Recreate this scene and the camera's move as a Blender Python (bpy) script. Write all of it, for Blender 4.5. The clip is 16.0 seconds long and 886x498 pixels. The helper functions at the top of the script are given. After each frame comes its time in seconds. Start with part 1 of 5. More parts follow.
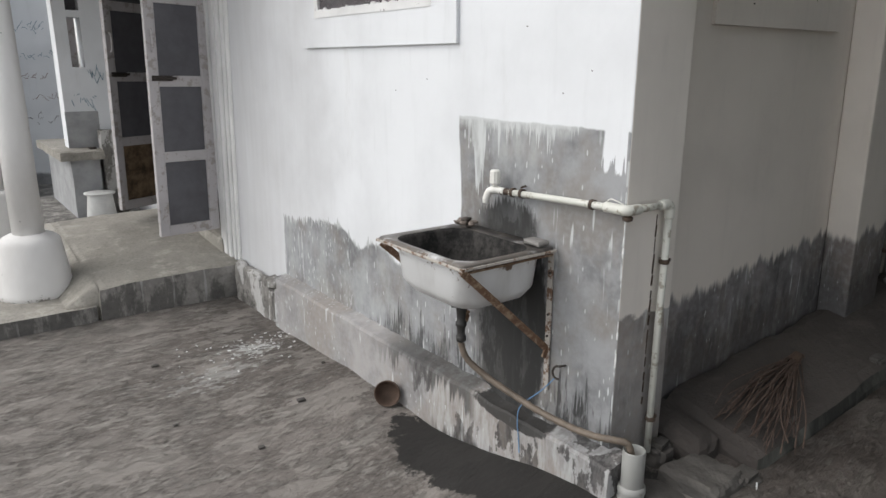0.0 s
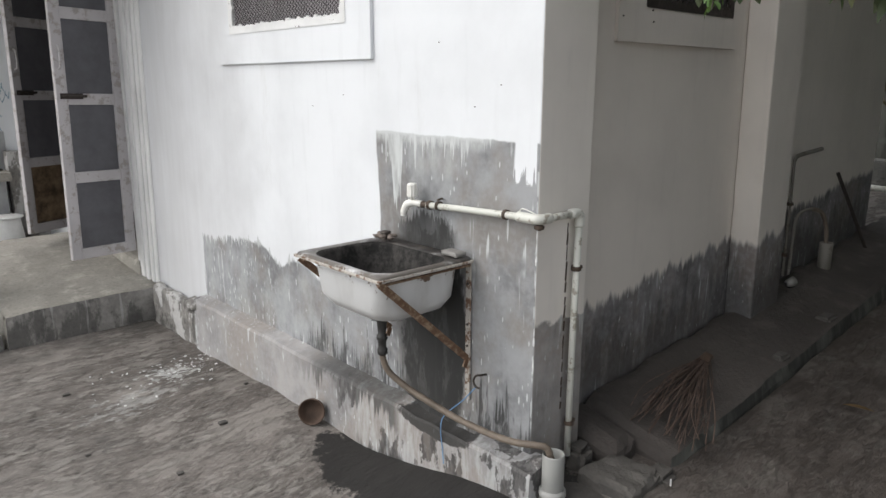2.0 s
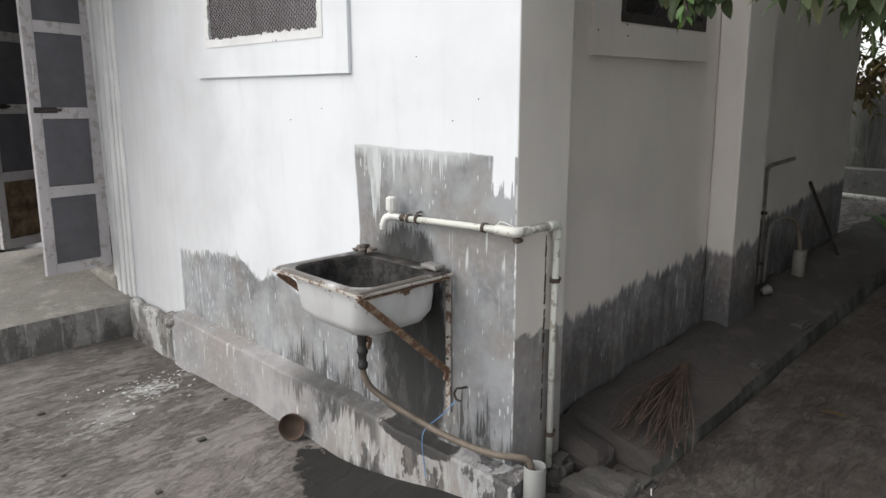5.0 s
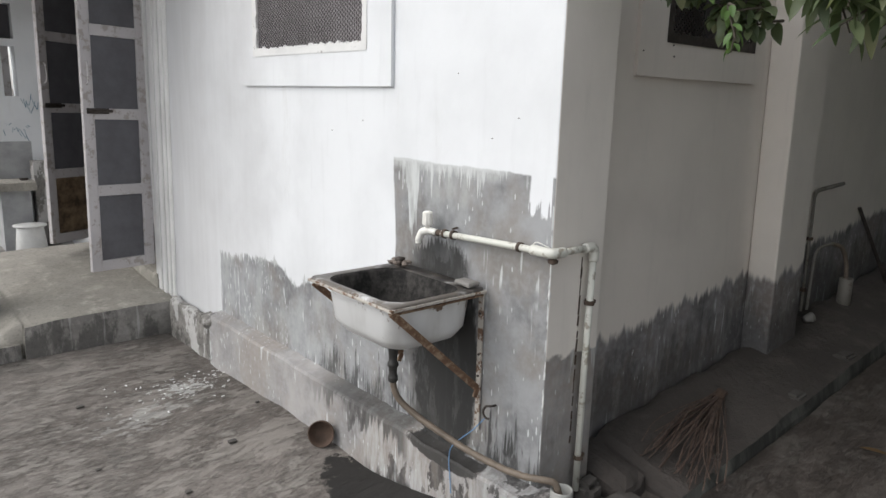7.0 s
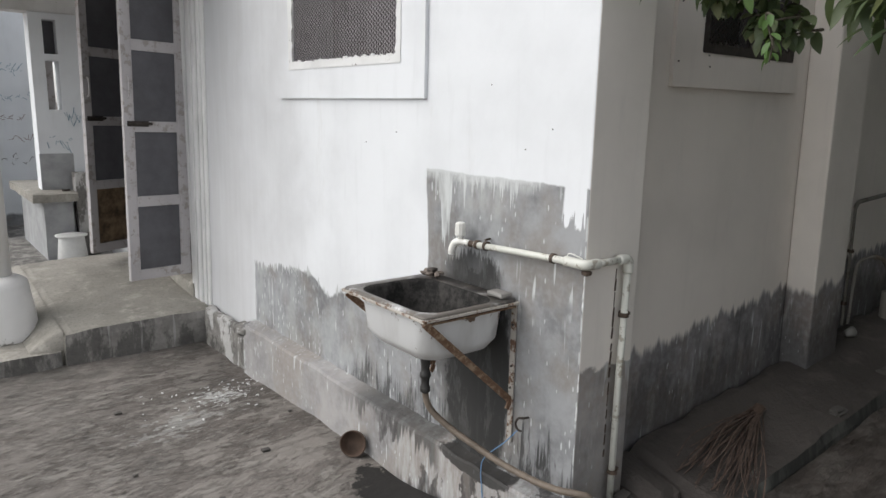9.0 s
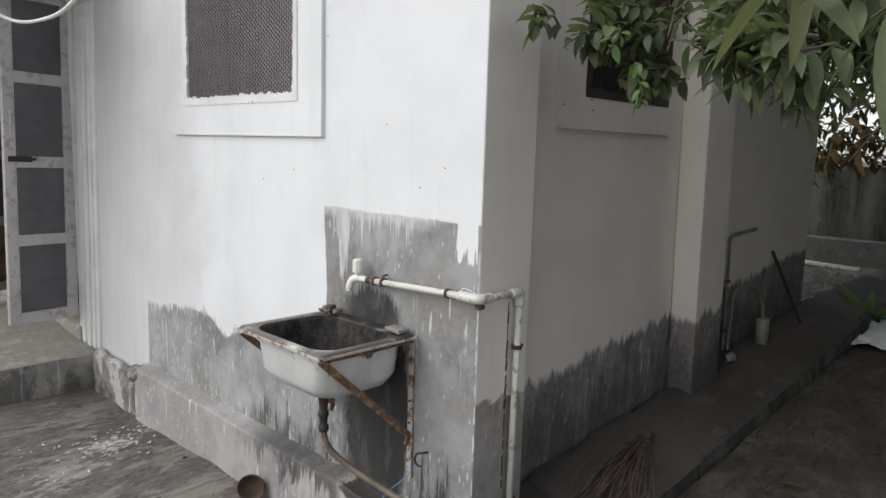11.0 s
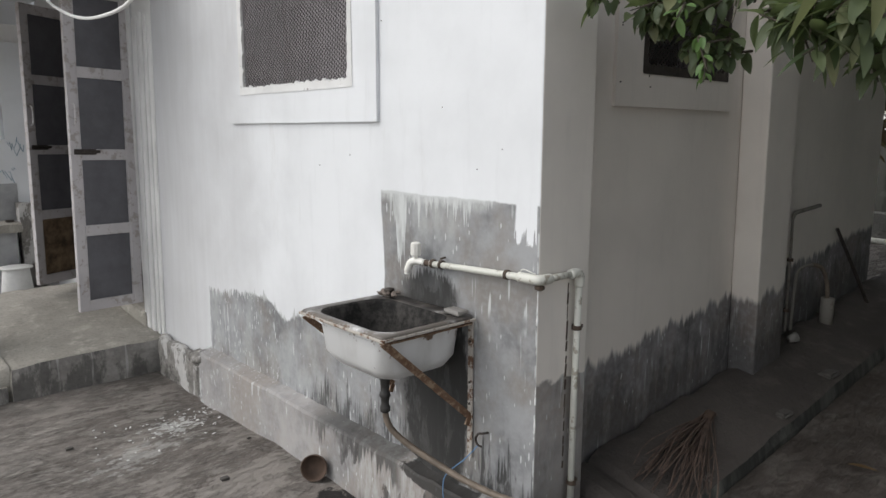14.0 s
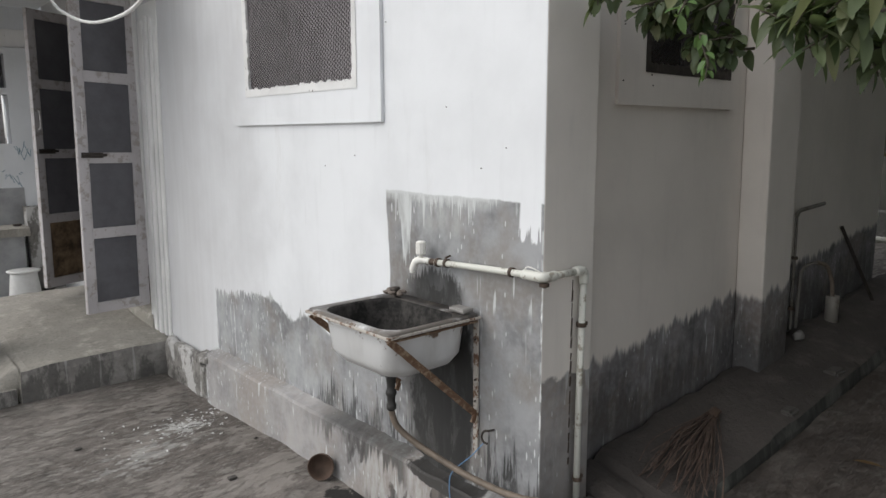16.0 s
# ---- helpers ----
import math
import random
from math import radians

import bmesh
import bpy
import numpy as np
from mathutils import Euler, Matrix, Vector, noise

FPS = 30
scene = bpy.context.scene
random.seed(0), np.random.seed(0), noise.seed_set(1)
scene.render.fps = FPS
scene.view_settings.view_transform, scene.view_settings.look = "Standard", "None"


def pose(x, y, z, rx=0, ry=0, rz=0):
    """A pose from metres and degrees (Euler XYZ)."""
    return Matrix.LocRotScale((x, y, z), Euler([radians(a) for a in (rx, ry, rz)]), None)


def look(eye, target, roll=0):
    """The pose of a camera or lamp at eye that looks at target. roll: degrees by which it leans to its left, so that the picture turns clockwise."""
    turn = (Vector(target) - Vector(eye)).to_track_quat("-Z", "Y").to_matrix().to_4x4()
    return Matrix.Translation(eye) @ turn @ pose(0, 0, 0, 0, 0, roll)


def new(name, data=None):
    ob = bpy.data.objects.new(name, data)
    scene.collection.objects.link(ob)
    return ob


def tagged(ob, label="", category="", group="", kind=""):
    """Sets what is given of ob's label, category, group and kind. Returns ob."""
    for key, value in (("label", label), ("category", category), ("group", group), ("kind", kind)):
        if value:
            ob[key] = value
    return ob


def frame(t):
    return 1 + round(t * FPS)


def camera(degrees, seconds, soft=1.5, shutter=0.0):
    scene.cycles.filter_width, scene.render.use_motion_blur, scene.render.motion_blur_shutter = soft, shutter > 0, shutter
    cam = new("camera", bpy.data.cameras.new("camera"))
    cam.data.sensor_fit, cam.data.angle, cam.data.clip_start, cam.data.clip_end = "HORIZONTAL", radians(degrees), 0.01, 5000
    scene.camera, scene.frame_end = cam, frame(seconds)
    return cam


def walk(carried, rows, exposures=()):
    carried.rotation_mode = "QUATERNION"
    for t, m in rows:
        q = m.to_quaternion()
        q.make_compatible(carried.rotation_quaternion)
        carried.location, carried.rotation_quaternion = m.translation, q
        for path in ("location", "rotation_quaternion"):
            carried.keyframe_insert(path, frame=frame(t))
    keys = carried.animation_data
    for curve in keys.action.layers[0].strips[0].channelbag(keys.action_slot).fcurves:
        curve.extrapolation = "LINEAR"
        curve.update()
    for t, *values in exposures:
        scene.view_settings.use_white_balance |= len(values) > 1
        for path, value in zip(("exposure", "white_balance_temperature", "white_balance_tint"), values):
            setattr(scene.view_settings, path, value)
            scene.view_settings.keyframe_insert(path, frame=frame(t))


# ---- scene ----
cam = camera(64.7, 16.0)
PATH = [
    (0, (-1.68, -1.321, 1.539), (-0.518, 0.224, 1.028), 0.2),
    (0.5, (-1.668, -1.388, 1.525), (-0.537, 0.191, 1.049), 0.2),
    (1, (-1.66, -1.37, 1.519), (-0.465, 0.169, 1.069), -0.3),
    (1.5, (-1.653, -1.363, 1.524), (-0.382, 0.108, 1.054), 0.2),
    (2, (-1.657, -1.369, 1.524), (-0.338, 0.063, 1.064), 0.1),
    (2.5, (-1.662, -1.381, 1.533), (-0.328, 0.042, 1.09), -0.6),
    (3, (-1.662, -1.394, 1.539), (-0.291, -0.008, 1.092), 0.1),
    (3.5, (-1.654, -1.388, 1.534), (-0.292, 0.01, 1.097), -0.3),
    (3.7, (-1.668, -1.355, 1.528), (-0.306, 0.043, 1.091), 0.4),
    (6, (-1.636, -1.385, 1.543), (-0.293, 0.034, 1.118), -1.4),
    (6.5, (-1.628, -1.374, 1.543), (-0.346, 0.102, 1.121), -1.9),
    (7, (-1.645, -1.372, 1.572), (-0.357, 0.1, 1.154), 1.5),
    (7.5, (-1.65, -1.371, 1.563), (-0.4, 0.143, 1.18), 1.3),
    (8, (-1.65, -1.369, 1.564), (-0.413, 0.152, 1.165), 1.6),
    (8.2, (-1.654, -1.362, 1.571), (-0.445, 0.18, 1.175), 1.2),
    (10.3, (-1.653, -1.393, 1.574), (-0.372, 0.099, 1.212), 0.5),
    (10.5, (-1.65, -1.397, 1.579), (-0.351, 0.084, 1.235), 0.3),
    (11, (-1.642, -1.423, 1.582), (-0.217, -0.049, 1.299), 1.7),
    (11.5, (-1.664, -1.419, 1.593), (-0.276, -0.009, 1.3), 1.7),
    (12, (-1.657, -1.388, 1.591), (-0.301, 0.057, 1.321), 1.6),
    (12.5, (-1.674, -1.411, 1.568), (-0.297, 0.012, 1.287), 1.1),
    (13, (-1.67, -1.408, 1.566), (-0.29, 0.005, 1.249), 0.1),
    (13.5, (-1.658, -1.412, 1.559), (-0.271, -0.013, 1.213), 0.2),
    (14, (-1.677, -1.402, 1.573), (-0.351, 0.059, 1.245), 0.2),
    (14.5, (-1.703, -1.398, 1.565), (-0.456, 0.134, 1.255), 0.6),
    (15, (-1.697, -1.399, 1.545), (-0.469, 0.144, 1.212), 0.4),
    (15.5, (-1.687, -1.402, 1.554), (-0.414, 0.104, 1.221), -0.1),
    (16, (-1.691, -1.416, 1.561), (-0.374, 0.055, 1.241), -0.2),
]
walk(cam, [(t, look(eye, target, roll)) for t, eye, target, roll in PATH],
     exposures=[(0, 0.63), (0.5, 0.74), (3.7, 0.75), (7.5, 0.73), (10.3, 0.58), (13.0, 0.55), (16.0, 0.51)])

# ---- world, sun, exposure ----
world = bpy.data.worlds.new("world")
scene.world = world
world.use_nodes = True
wn = world.node_tree
sky = wn.nodes.new("ShaderNodeTexSky")
sky.sky_type = 'NISHITA'
sky.sun_disc = False
sky.sun_elevation = radians(43)
sky.sun_rotation = radians(-63)
sky.air_density, sky.dust_density = 1.0, 1.2
hsv = wn.nodes.new("ShaderNodeHueSaturation")
hsv.inputs["Saturation"].default_value = 0.2
wn.links.new(sky.outputs[0], hsv.inputs["Color"])
wn.links.new(hsv.outputs[0], wn.nodes["Background"].inputs[0])
wn.nodes["Background"].inputs[1].default_value = 0.125
sun = new("sun", bpy.data.lights.new("sun", 'SUN'))
sun.data.energy, sun.data.angle, sun.data.color = 1.15, radians(60), (1.0, 0.97, 0.93)
sun.matrix_world = look((-6, 3.0, 6.5), (0, 0, 0))


# ---- material helpers ----
class Mat:
    """A node material with short calls for arithmetic on sockets."""
    def __init__(self, name, rough=0.8, metal=0.0, coord="Object"):
        self.m = bpy.data.materials.new(name)
        self.m.use_nodes = True
        self.t = self.m.node_tree
        self.b = self.t.nodes["Principled BSDF"]
        self.b.inputs["Roughness"].default_value = rough
        self.b.inputs["Metallic"].default_value = metal
        self.co = self.t.nodes.new("ShaderNodeTexCoord").outputs[coord]
        sp = self.t.nodes.new("ShaderNodeSeparateXYZ")
        self.t.links.new(self.co, sp.inputs[0])
        self.x, self.y, self.z = sp.outputs

    def put(self, sock, v):
        if isinstance(v, (int, float, tuple)):
            sock.default_value = (*v, 1.0) if isinstance(v, tuple) and len(v) == 3 and sock.type == 'RGBA' else v
        else:
            self.t.links.new(v, sock)

    def op(self, kind, a, b=0.0, c=0.0):
        n = self.t.nodes.new("ShaderNodeMath")
        n.operation = kind
        for s, v in zip(n.inputs, (a, b, c)):
            self.put(s, v)
        return n.outputs[0]

    def add(self, a, b): return self.op('ADD', a, b)
    def sub(self, a, b): return self.op('SUBTRACT', a, b)
    def mul(self, a, b): return self.op('MULTIPLY', a, b)
    def mx(self, a, b): return self.op('MAXIMUM', a, b)
    def mn(self, a, b): return self.op('MINIMUM', a, b)
    def inv(self, a): return self.op('SUBTRACT', 1.0, a)

    def ss(self, v, lo, hi):
        """Smooth step; lo may be over hi for a falling one."""
        n = self.t.nodes.new("ShaderNodeMapRange")
        n.interpolation_type = 'SMOOTHSTEP'
        self.put(n.inputs[0], v)
        if lo <= hi:
            n.inputs[1].default_value, n.inputs[2].default_value = lo, hi
            n.inputs[3].default_value, n.inputs[4].default_value = 0, 1
        else:
            n.inputs[1].default_value, n.inputs[2].default_value = hi, lo
            n.inputs[3].default_value, n.inputs[4].default_value = 1, 0
        return n.outputs[0]

    def vec(self, x, y, z):
        n = self.t.nodes.new("ShaderNodeCombineXYZ")
        for s, v in zip(n.inputs, (x, y, z)):
            self.put(s, v)
        return n.outputs[0]

    def noise(self, scale, detail=4.0, stretch=(1, 1, 1), rough=0.55, shift=0.0):
        mp = self.t.nodes.new("ShaderNodeMapping")
        mp.inputs["Scale"].default_value = stretch
        mp.inputs["Location"].default_value = (shift, shift * 0.7, shift * 1.3)
        self.t.links.new(self.co, mp.inputs[0])
        n = self.t.nodes.new("ShaderNodeTexNoise")
        n.inputs["Scale"].default_value, n.inputs["Detail"].default_value = scale, detail
        n.inputs["Roughness"].default_value = rough
        self.t.links.new(mp.outputs[0], n.inputs["Vector"])
        return n.outputs[0]

    def voro(self, scale, stretch=(1, 1, 1), feature='F1'):
        mp = self.t.nodes.new("ShaderNodeMapping")
        mp.inputs["Scale"].default_value = stretch
        self.t.links.new(self.co, mp.inputs[0])
        n = self.t.nodes.new("ShaderNodeTexVoronoi")
        n.feature = feature
        n.inputs["Scale"].default_value = scale
        self.t.links.new(mp.outputs[0], n.inputs["Vector"])
        return n.outputs["Distance"]

    def rand(self):
        return self.t.nodes.new("ShaderNodeObjectInfo").outputs["Random"]

    def island(self):
        return self.t.nodes.new("ShaderNodeNewGeometry").outputs["Random Per Island"]

    def mix(self, f, a, b):
        n = self.t.nodes.new("ShaderNodeMix")
        n.data_type = 'RGBA'
        self.put(n.inputs[0], f)
        self.put(n.inputs[6], a)
        self.put(n.inputs[7], b)
        return n.outputs[2]

    def blob(self, u, v, cu, cv, ru, rv):
        """1 at the middle of an ellipse in the plane u, v, falling to 0 at its edge."""
        a = self.op('POWER', self.mul(self.sub(u, cu), 1.0 / ru), 2.0)
        b = self.op('POWER', self.mul(self.sub(v, cv), 1.0 / rv), 2.0)
        return self.inv(self.op('SQRT', self.add(a, b)))

    def done(self, colour, bump=None, strength=0.3, dist=0.01, rough=None):
        self.put(self.b.inputs["Base Color"], colour)
        if rough is not None:
            self.put(self.b.inputs["Roughness"], rough)
        if bump is not None:
            n = self.t.nodes.new("ShaderNodeBump")
            n.inputs["Strength"].default_value, n.inputs["Distance"].default_value = strength, dist
            self.put(n.inputs["Height"], bump)
            self.t.links.new(n.outputs[0], self.b.inputs["Normal"])
        return self.m


WHITE = (0.755, 0.772, 0.79)


def lime_wall(name, zone, lime=WHITE, tone=(1, 1, 1), old=False):
    """Whitewashed plaster over grey cement: zone(k) gives the cement's mask and the dark mould's mask."""
    k = Mat(name, 0.85)
    cloud = k.noise(2.2, 5)
    fine = k.noise(38, 4)
    white = k.mix(k.ss(cloud, 0.35, 0.75), lime, tuple(v * 0.9 for v in lime))
    dirt = k.noise(5, 6, (1, 1, 0.25), 0.7, 3.1)
    white = k.mix(k.mul(k.ss(dirt, 0.56, 0.8), 0.35), white, (0.5, 0.49, 0.46))
    if old:
        # older, dustier coats of lime towards the door, in upright streaks, plus the veranda roof's shade
        dusty_shade = k.mul(k.ss(k.add(k.y, k.mul(k.sub(cloud, 0.5), 1.2)), 1.4, 2.8), k.add(0.45, k.mul(k.noise(14, 5, (1, 1, 0.08), 0.65, 41.0), 0.7)))
        white = k.mix(k.mul(dusty_shade, 0.72), white, (0.47, 0.465, 0.465))
    def tint(c):
        return tuple(a * b for a, b in zip(c, tone))
    cement = k.mix(k.ss(k.noise(4, 7, shift=1.7, rough=0.65), 0.33, 0.66), tint((0.165, 0.168, 0.174)), tint((0.315, 0.32, 0.328)))
    cement = k.mix(k.mul(k.ss(k.noise(2.6, 6, shift=21.0, rough=0.65), 0.46, 0.62), 0.7), cement, tint((0.225, 0.205, 0.185)))
    cement = k.mix(k.mul(k.ss(fine, 0.4, 0.7), 0.35), cement, (0.33, 0.335, 0.34))
    grey, mould, wash = zone(k)
    # splashes and runs of lime on the cement
    runs = k.ss(k.noise(30, 2, (1, 1, 0.09), 0.5, 5.0), 0.635, 0.68)
    runs = k.mul(runs, k.ss(k.noise(6, 2, shift=9.0), 0.45, 0.6))
    specks = k.mul(k.ss(k.voro(44, (1, 1, 0.30)), 0.14, 0.11), k.ss(k.noise(4, 3, shift=4.0), 0.46, 0.56))
    light = k.mx(k.mul(k.mx(runs, specks), 0.8), wash)
    cement = k.mix(light, cement, (0.58, 0.60, 0.595))
    col = k.mix(grey, white, cement)
    col = k.mix(mould, col, (0.028, 0.028, 0.027))
    rub = k.noise(20, 5, (1, 1, 0.10), 0.65, 51.0)
    col = k.mix(k.mul(k.ss(rub, 0.52, 0.74), 0.06), col, (0.24, 0.235, 0.225))
    h = k.add(k.mul(fine, 0.25), k.add(k.mul(k.noise(9, 5, shift=2.0), 0.8), k.mul(grey, -0.25)))
    return k.done(col, h, 0.22, 0.008)


def columns(k, scale, shift, lo=0.38, hi=0.64):
    """Heights that change along the wall but hardly up it, for runs and brush marks."""
    return k.ss(k.noise(scale, 4, (1, 1, 0.035), 0.62, shift), lo, hi)


def sink_zone(k):
    wob = k.sub(k.noise(7, 5, (1, 1, 0.6), 0.55), 0.5)
    fray = k.sub(k.noise(60, 4, (1, 1, 0.25), 0.7, 2.0), 0.5)
    edge = k.add(k.mul(wob, 0.05), k.mul(fray, 0.02))
    c1, c2, c3 = columns(k, 16, 7.0), columns(k, 42, 3.0), columns(k, 85, 12.0)
    # the low band: two humps and a dip, with upright brush marks along its top
    hump = k.add(k.mul(k.ss(k.y, 1.60, 1.78), 0.075), k.mul(k.mul(k.ss(k.y, 1.60, 1.48), k.ss(k.y, 1.25, 1.40)), 0.05))
    hump = k.sub(hump, k.mul(k.ss(k.y, 2.05, 2.45), 0.05))
    top = k.add(k.add(0.655, hump), k.sub(k.mul(k.mul(c2, c1), 0.045), k.mul(k.mul(c2, k.ss(k.y, 1.9, 2.1)), 0.05)))
    low = k.mul(k.ss(k.sub(k.add(k.z, edge), top), 0.008, -0.008), k.ss(k.add(k.y, k.add(k.mul(wob, 0.05), k.mul(fray, 0.05))), 2.49, 2.475))
    # the high patch behind the tap, and the lime that ran down over its top
    side = k.add(0.792, k.mul(k.ss(k.z, 1.0, 1.36), 0.018))
    high = k.mul(k.ss(k.add(k.z, k.mul(edge, 0.4)), 1.352, 1.344), k.ss(k.sub(k.add(k.y, k.mul(edge, 0.5)), side), 0.006, -0.004))
    notch = k.mul(k.ss(k.sub(k.z, k.add(1.215, k.mul(c3, 0.06))), -0.004, 0.008), k.ss(k.add(k.y, k.mul(edge, 0.4)), 0.104, 0.096))
    notch = k.mul(notch, k.ss(k.y, 0.006, 0.010))
    grey = k.mx(low, k.mul(high, k.inv(notch)))
    reach = k.mul(k.add(k.mul(c1, 0.10), k.mul(k.mul(c2, c3), 0.10)), k.ss(k.y, 0.13, 0.36))
    reach = k.add(reach, k.mul(k.mul(k.ss(k.y, 0.645, 0.665), k.ss(k.y, 0.725, 0.70)), 0.17))
    reach = k.mul(reach, k.ss(k.y, 0.80, 0.745))
    over_patch = k.ss(k.sub(k.z, k.sub(1.352, reach)), -0.012, 0.016)
    wash = k.mul(over_patch, k.add(0.52, k.mul(k.ss(k.noise(34, 4, (1, 1, 0.2), 0.6, 5.2), 0.35, 0.6), 0.42)))
    haze = k.mul(k.ss(k.noise(6, 5, (1, 1, 0.3), 0.6, 8.4), 0.48, 0.66), k.mul(k.ss(k.z, 1.08, 1.26), 0.35))
    band = k.mul(k.ss(k.add(k.z, k.mul(wob, 0.06)), 1.295, 1.335), k.mul(k.ss(k.y, 0.14, 0.34), k.add(0.30, k.mul(k.ss(k.noise(30, 5, (1, 1, 0.3), 0.7, 27.0), 0.38, 0.6), 0.45))))
    wash = k.mx(k.mx(wash, haze), k.mx(band, k.mul(k.ss(k.add(k.z, k.mul(fray, 0.02)), 1.322, 1.346), k.mul(k.ss(k.y, 0.12, 0.3), 0.85))))
    low_wash = k.mul(k.ss(k.sub(k.z, k.sub(top, k.mul(k.mul(c2, c1), 0.07))), -0.01, 0.02), k.mul(k.ss(k.y, 0.8, 0.9), 0.7))
    low_haze = k.mul(k.ss(k.noise(5, 5, (1, 1, 0.5), 0.6, 4.4), 0.42, 0.62), k.mul(k.ss(k.y, 0.9, 1.4), 0.30))
    wash = k.mx(wash, k.mx(low_wash, low_haze))
    # lime run down the very corner, and flung flecks
    line = k.mul(k.mul(k.ss(k.y, 0.004, 0.001), k.ss(k.noise(22, 3, (1, 1, 0.5), 0.5, 3.3), 0.55, 0.6)), 0.8)
    flecks = k.mul(k.ss(k.voro(40, (1, 1, 0.20)), 0.17, 0.13), k.ss(k.noise(5, 3, shift=6.6), 0.47, 0.54))
    many = k.mul(k.ss(k.voro(48, (1, 1, 0.24)), 0.21, 0.17), k.mul(k.ss(k.y, 1.4, 2.0), k.ss(k.noise(9, 3, shift=6.6), 0.40, 0.5)))
    wash = k.mx(k.mx(wash, line), k.mul(k.mx(flecks, many), 0.9))
    # mould: tongues up from the plinth, the wet streak under the basin, the patch above it, the tongues by the corner
    g2 = k.noise(9, 6, (1, 1, 0.5), 0.7, 11.0)
    foot_top = k.add(0.27, k.mul(k.mul(k.add(k.mul(columns(k, 12, 21.0), 0.5), k.mul(c3, 0.5)), k.ss(k.y, 1.75, 1.1)), 0.30))
    foot = k.mul(k.ss(k.sub(k.z, foot_top), 0.03, -0.05), k.mul(k.ss(k.y, 1.9, 1.4), k.ss(k.noise(20, 4, (1, 1, 0.2), 0.7, 16.0), 0.40, 0.56)))
    streak = k.ss(k.add(k.blob(k.y, k.z, 0.48, 0.60, 0.20, 0.52), k.mul(k.sub(g2, 0.5), 0.8)), 0.03, 0.16)
    streak = k.mul(streak, k.add(0.62, k.mul(k.ss(k.noise(10, 6, (1, 1, 0.3), 0.7, 17.0), 0.34, 0.5), 0.36)))
    over_top = k.add(1.040, k.sub(k.mul(k.add(k.mul(k.noise(18, 5, shift=23.0), 0.6), k.mul(c3, 0.4)), 0.075), k.mul(k.op('ABSOLUTE', k.sub(k.y, 0.52)), 0.40)))
    over = k.mul(k.ss(k.sub(k.z, over_top), 0.012, -0.012), k.mul(k.ss(k.y, 0.335, 0.40), k.ss(k.y, 0.72, 0.62)))
    over = k.mul(over, k.add(0.86, k.mul(k.ss(g2, 0.4, 0.6), 0.12)))
    cor_top = k.add(0.30, k.mul(k.mul(k.add(k.mul(c2, 0.6), k.mul(c3, 0.4)), k.ss(k.y, 0.30, 0.10)), 0.26))
    cor = k.mul(k.ss(k.sub(k.z, cor_top), 0.02, -0.03), k.mul(k.ss(k.y, 0.30, 0.26), k.ss(k.y, 0.07, 0.11)))
    cor = k.mul(cor, k.ss(k.noise(24, 5, (1, 1, 0.25), 0.7, 19.0), 0.38, 0.56))
    smear = k.mul(k.ss(k.noise(6, 6, (1, 1, 0.35), 0.72, 14.0), 0.54, 0.75), k.mul(k.ss(k.y, 1.7, 1.0), 0.22))
    mould = k.mx(k.mx(k.mul(foot, 0.8), streak), k.mx(k.mul(over, 0.97), k.mul(cor, 0.9)))
    mould = k.mul(k.mx(mould, smear), grey)
    return grey, mould, wash


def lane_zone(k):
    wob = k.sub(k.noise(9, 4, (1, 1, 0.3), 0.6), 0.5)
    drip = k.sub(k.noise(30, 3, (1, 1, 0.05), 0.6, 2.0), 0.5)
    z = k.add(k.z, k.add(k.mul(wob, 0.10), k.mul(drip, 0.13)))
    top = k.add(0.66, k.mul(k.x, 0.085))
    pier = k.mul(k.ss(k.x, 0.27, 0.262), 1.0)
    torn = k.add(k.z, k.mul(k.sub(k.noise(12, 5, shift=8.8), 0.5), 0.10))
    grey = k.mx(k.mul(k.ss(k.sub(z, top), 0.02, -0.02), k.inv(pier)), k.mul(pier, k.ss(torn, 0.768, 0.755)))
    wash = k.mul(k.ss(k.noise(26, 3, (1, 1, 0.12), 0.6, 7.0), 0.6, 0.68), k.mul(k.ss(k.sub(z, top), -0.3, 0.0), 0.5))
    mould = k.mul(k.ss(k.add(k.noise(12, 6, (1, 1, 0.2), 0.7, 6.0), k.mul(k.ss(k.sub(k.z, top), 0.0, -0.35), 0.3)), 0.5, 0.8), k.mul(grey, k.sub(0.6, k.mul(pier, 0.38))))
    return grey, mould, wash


def plain_zone(k):
    z = k.add(k.z, k.mul(k.sub(k.noise(9, 4, (1, 1, 0.3)), 0.5), 0.12))
    grey = k.ss(z, 0.30, 0.26)
    return grey, k.mul(k.ss(k.noise(8, 5, shift=4.0), 0.62, 0.75), k.mul(k.ss(k.z, 0.5, 0.2), 0.6)), 0.0


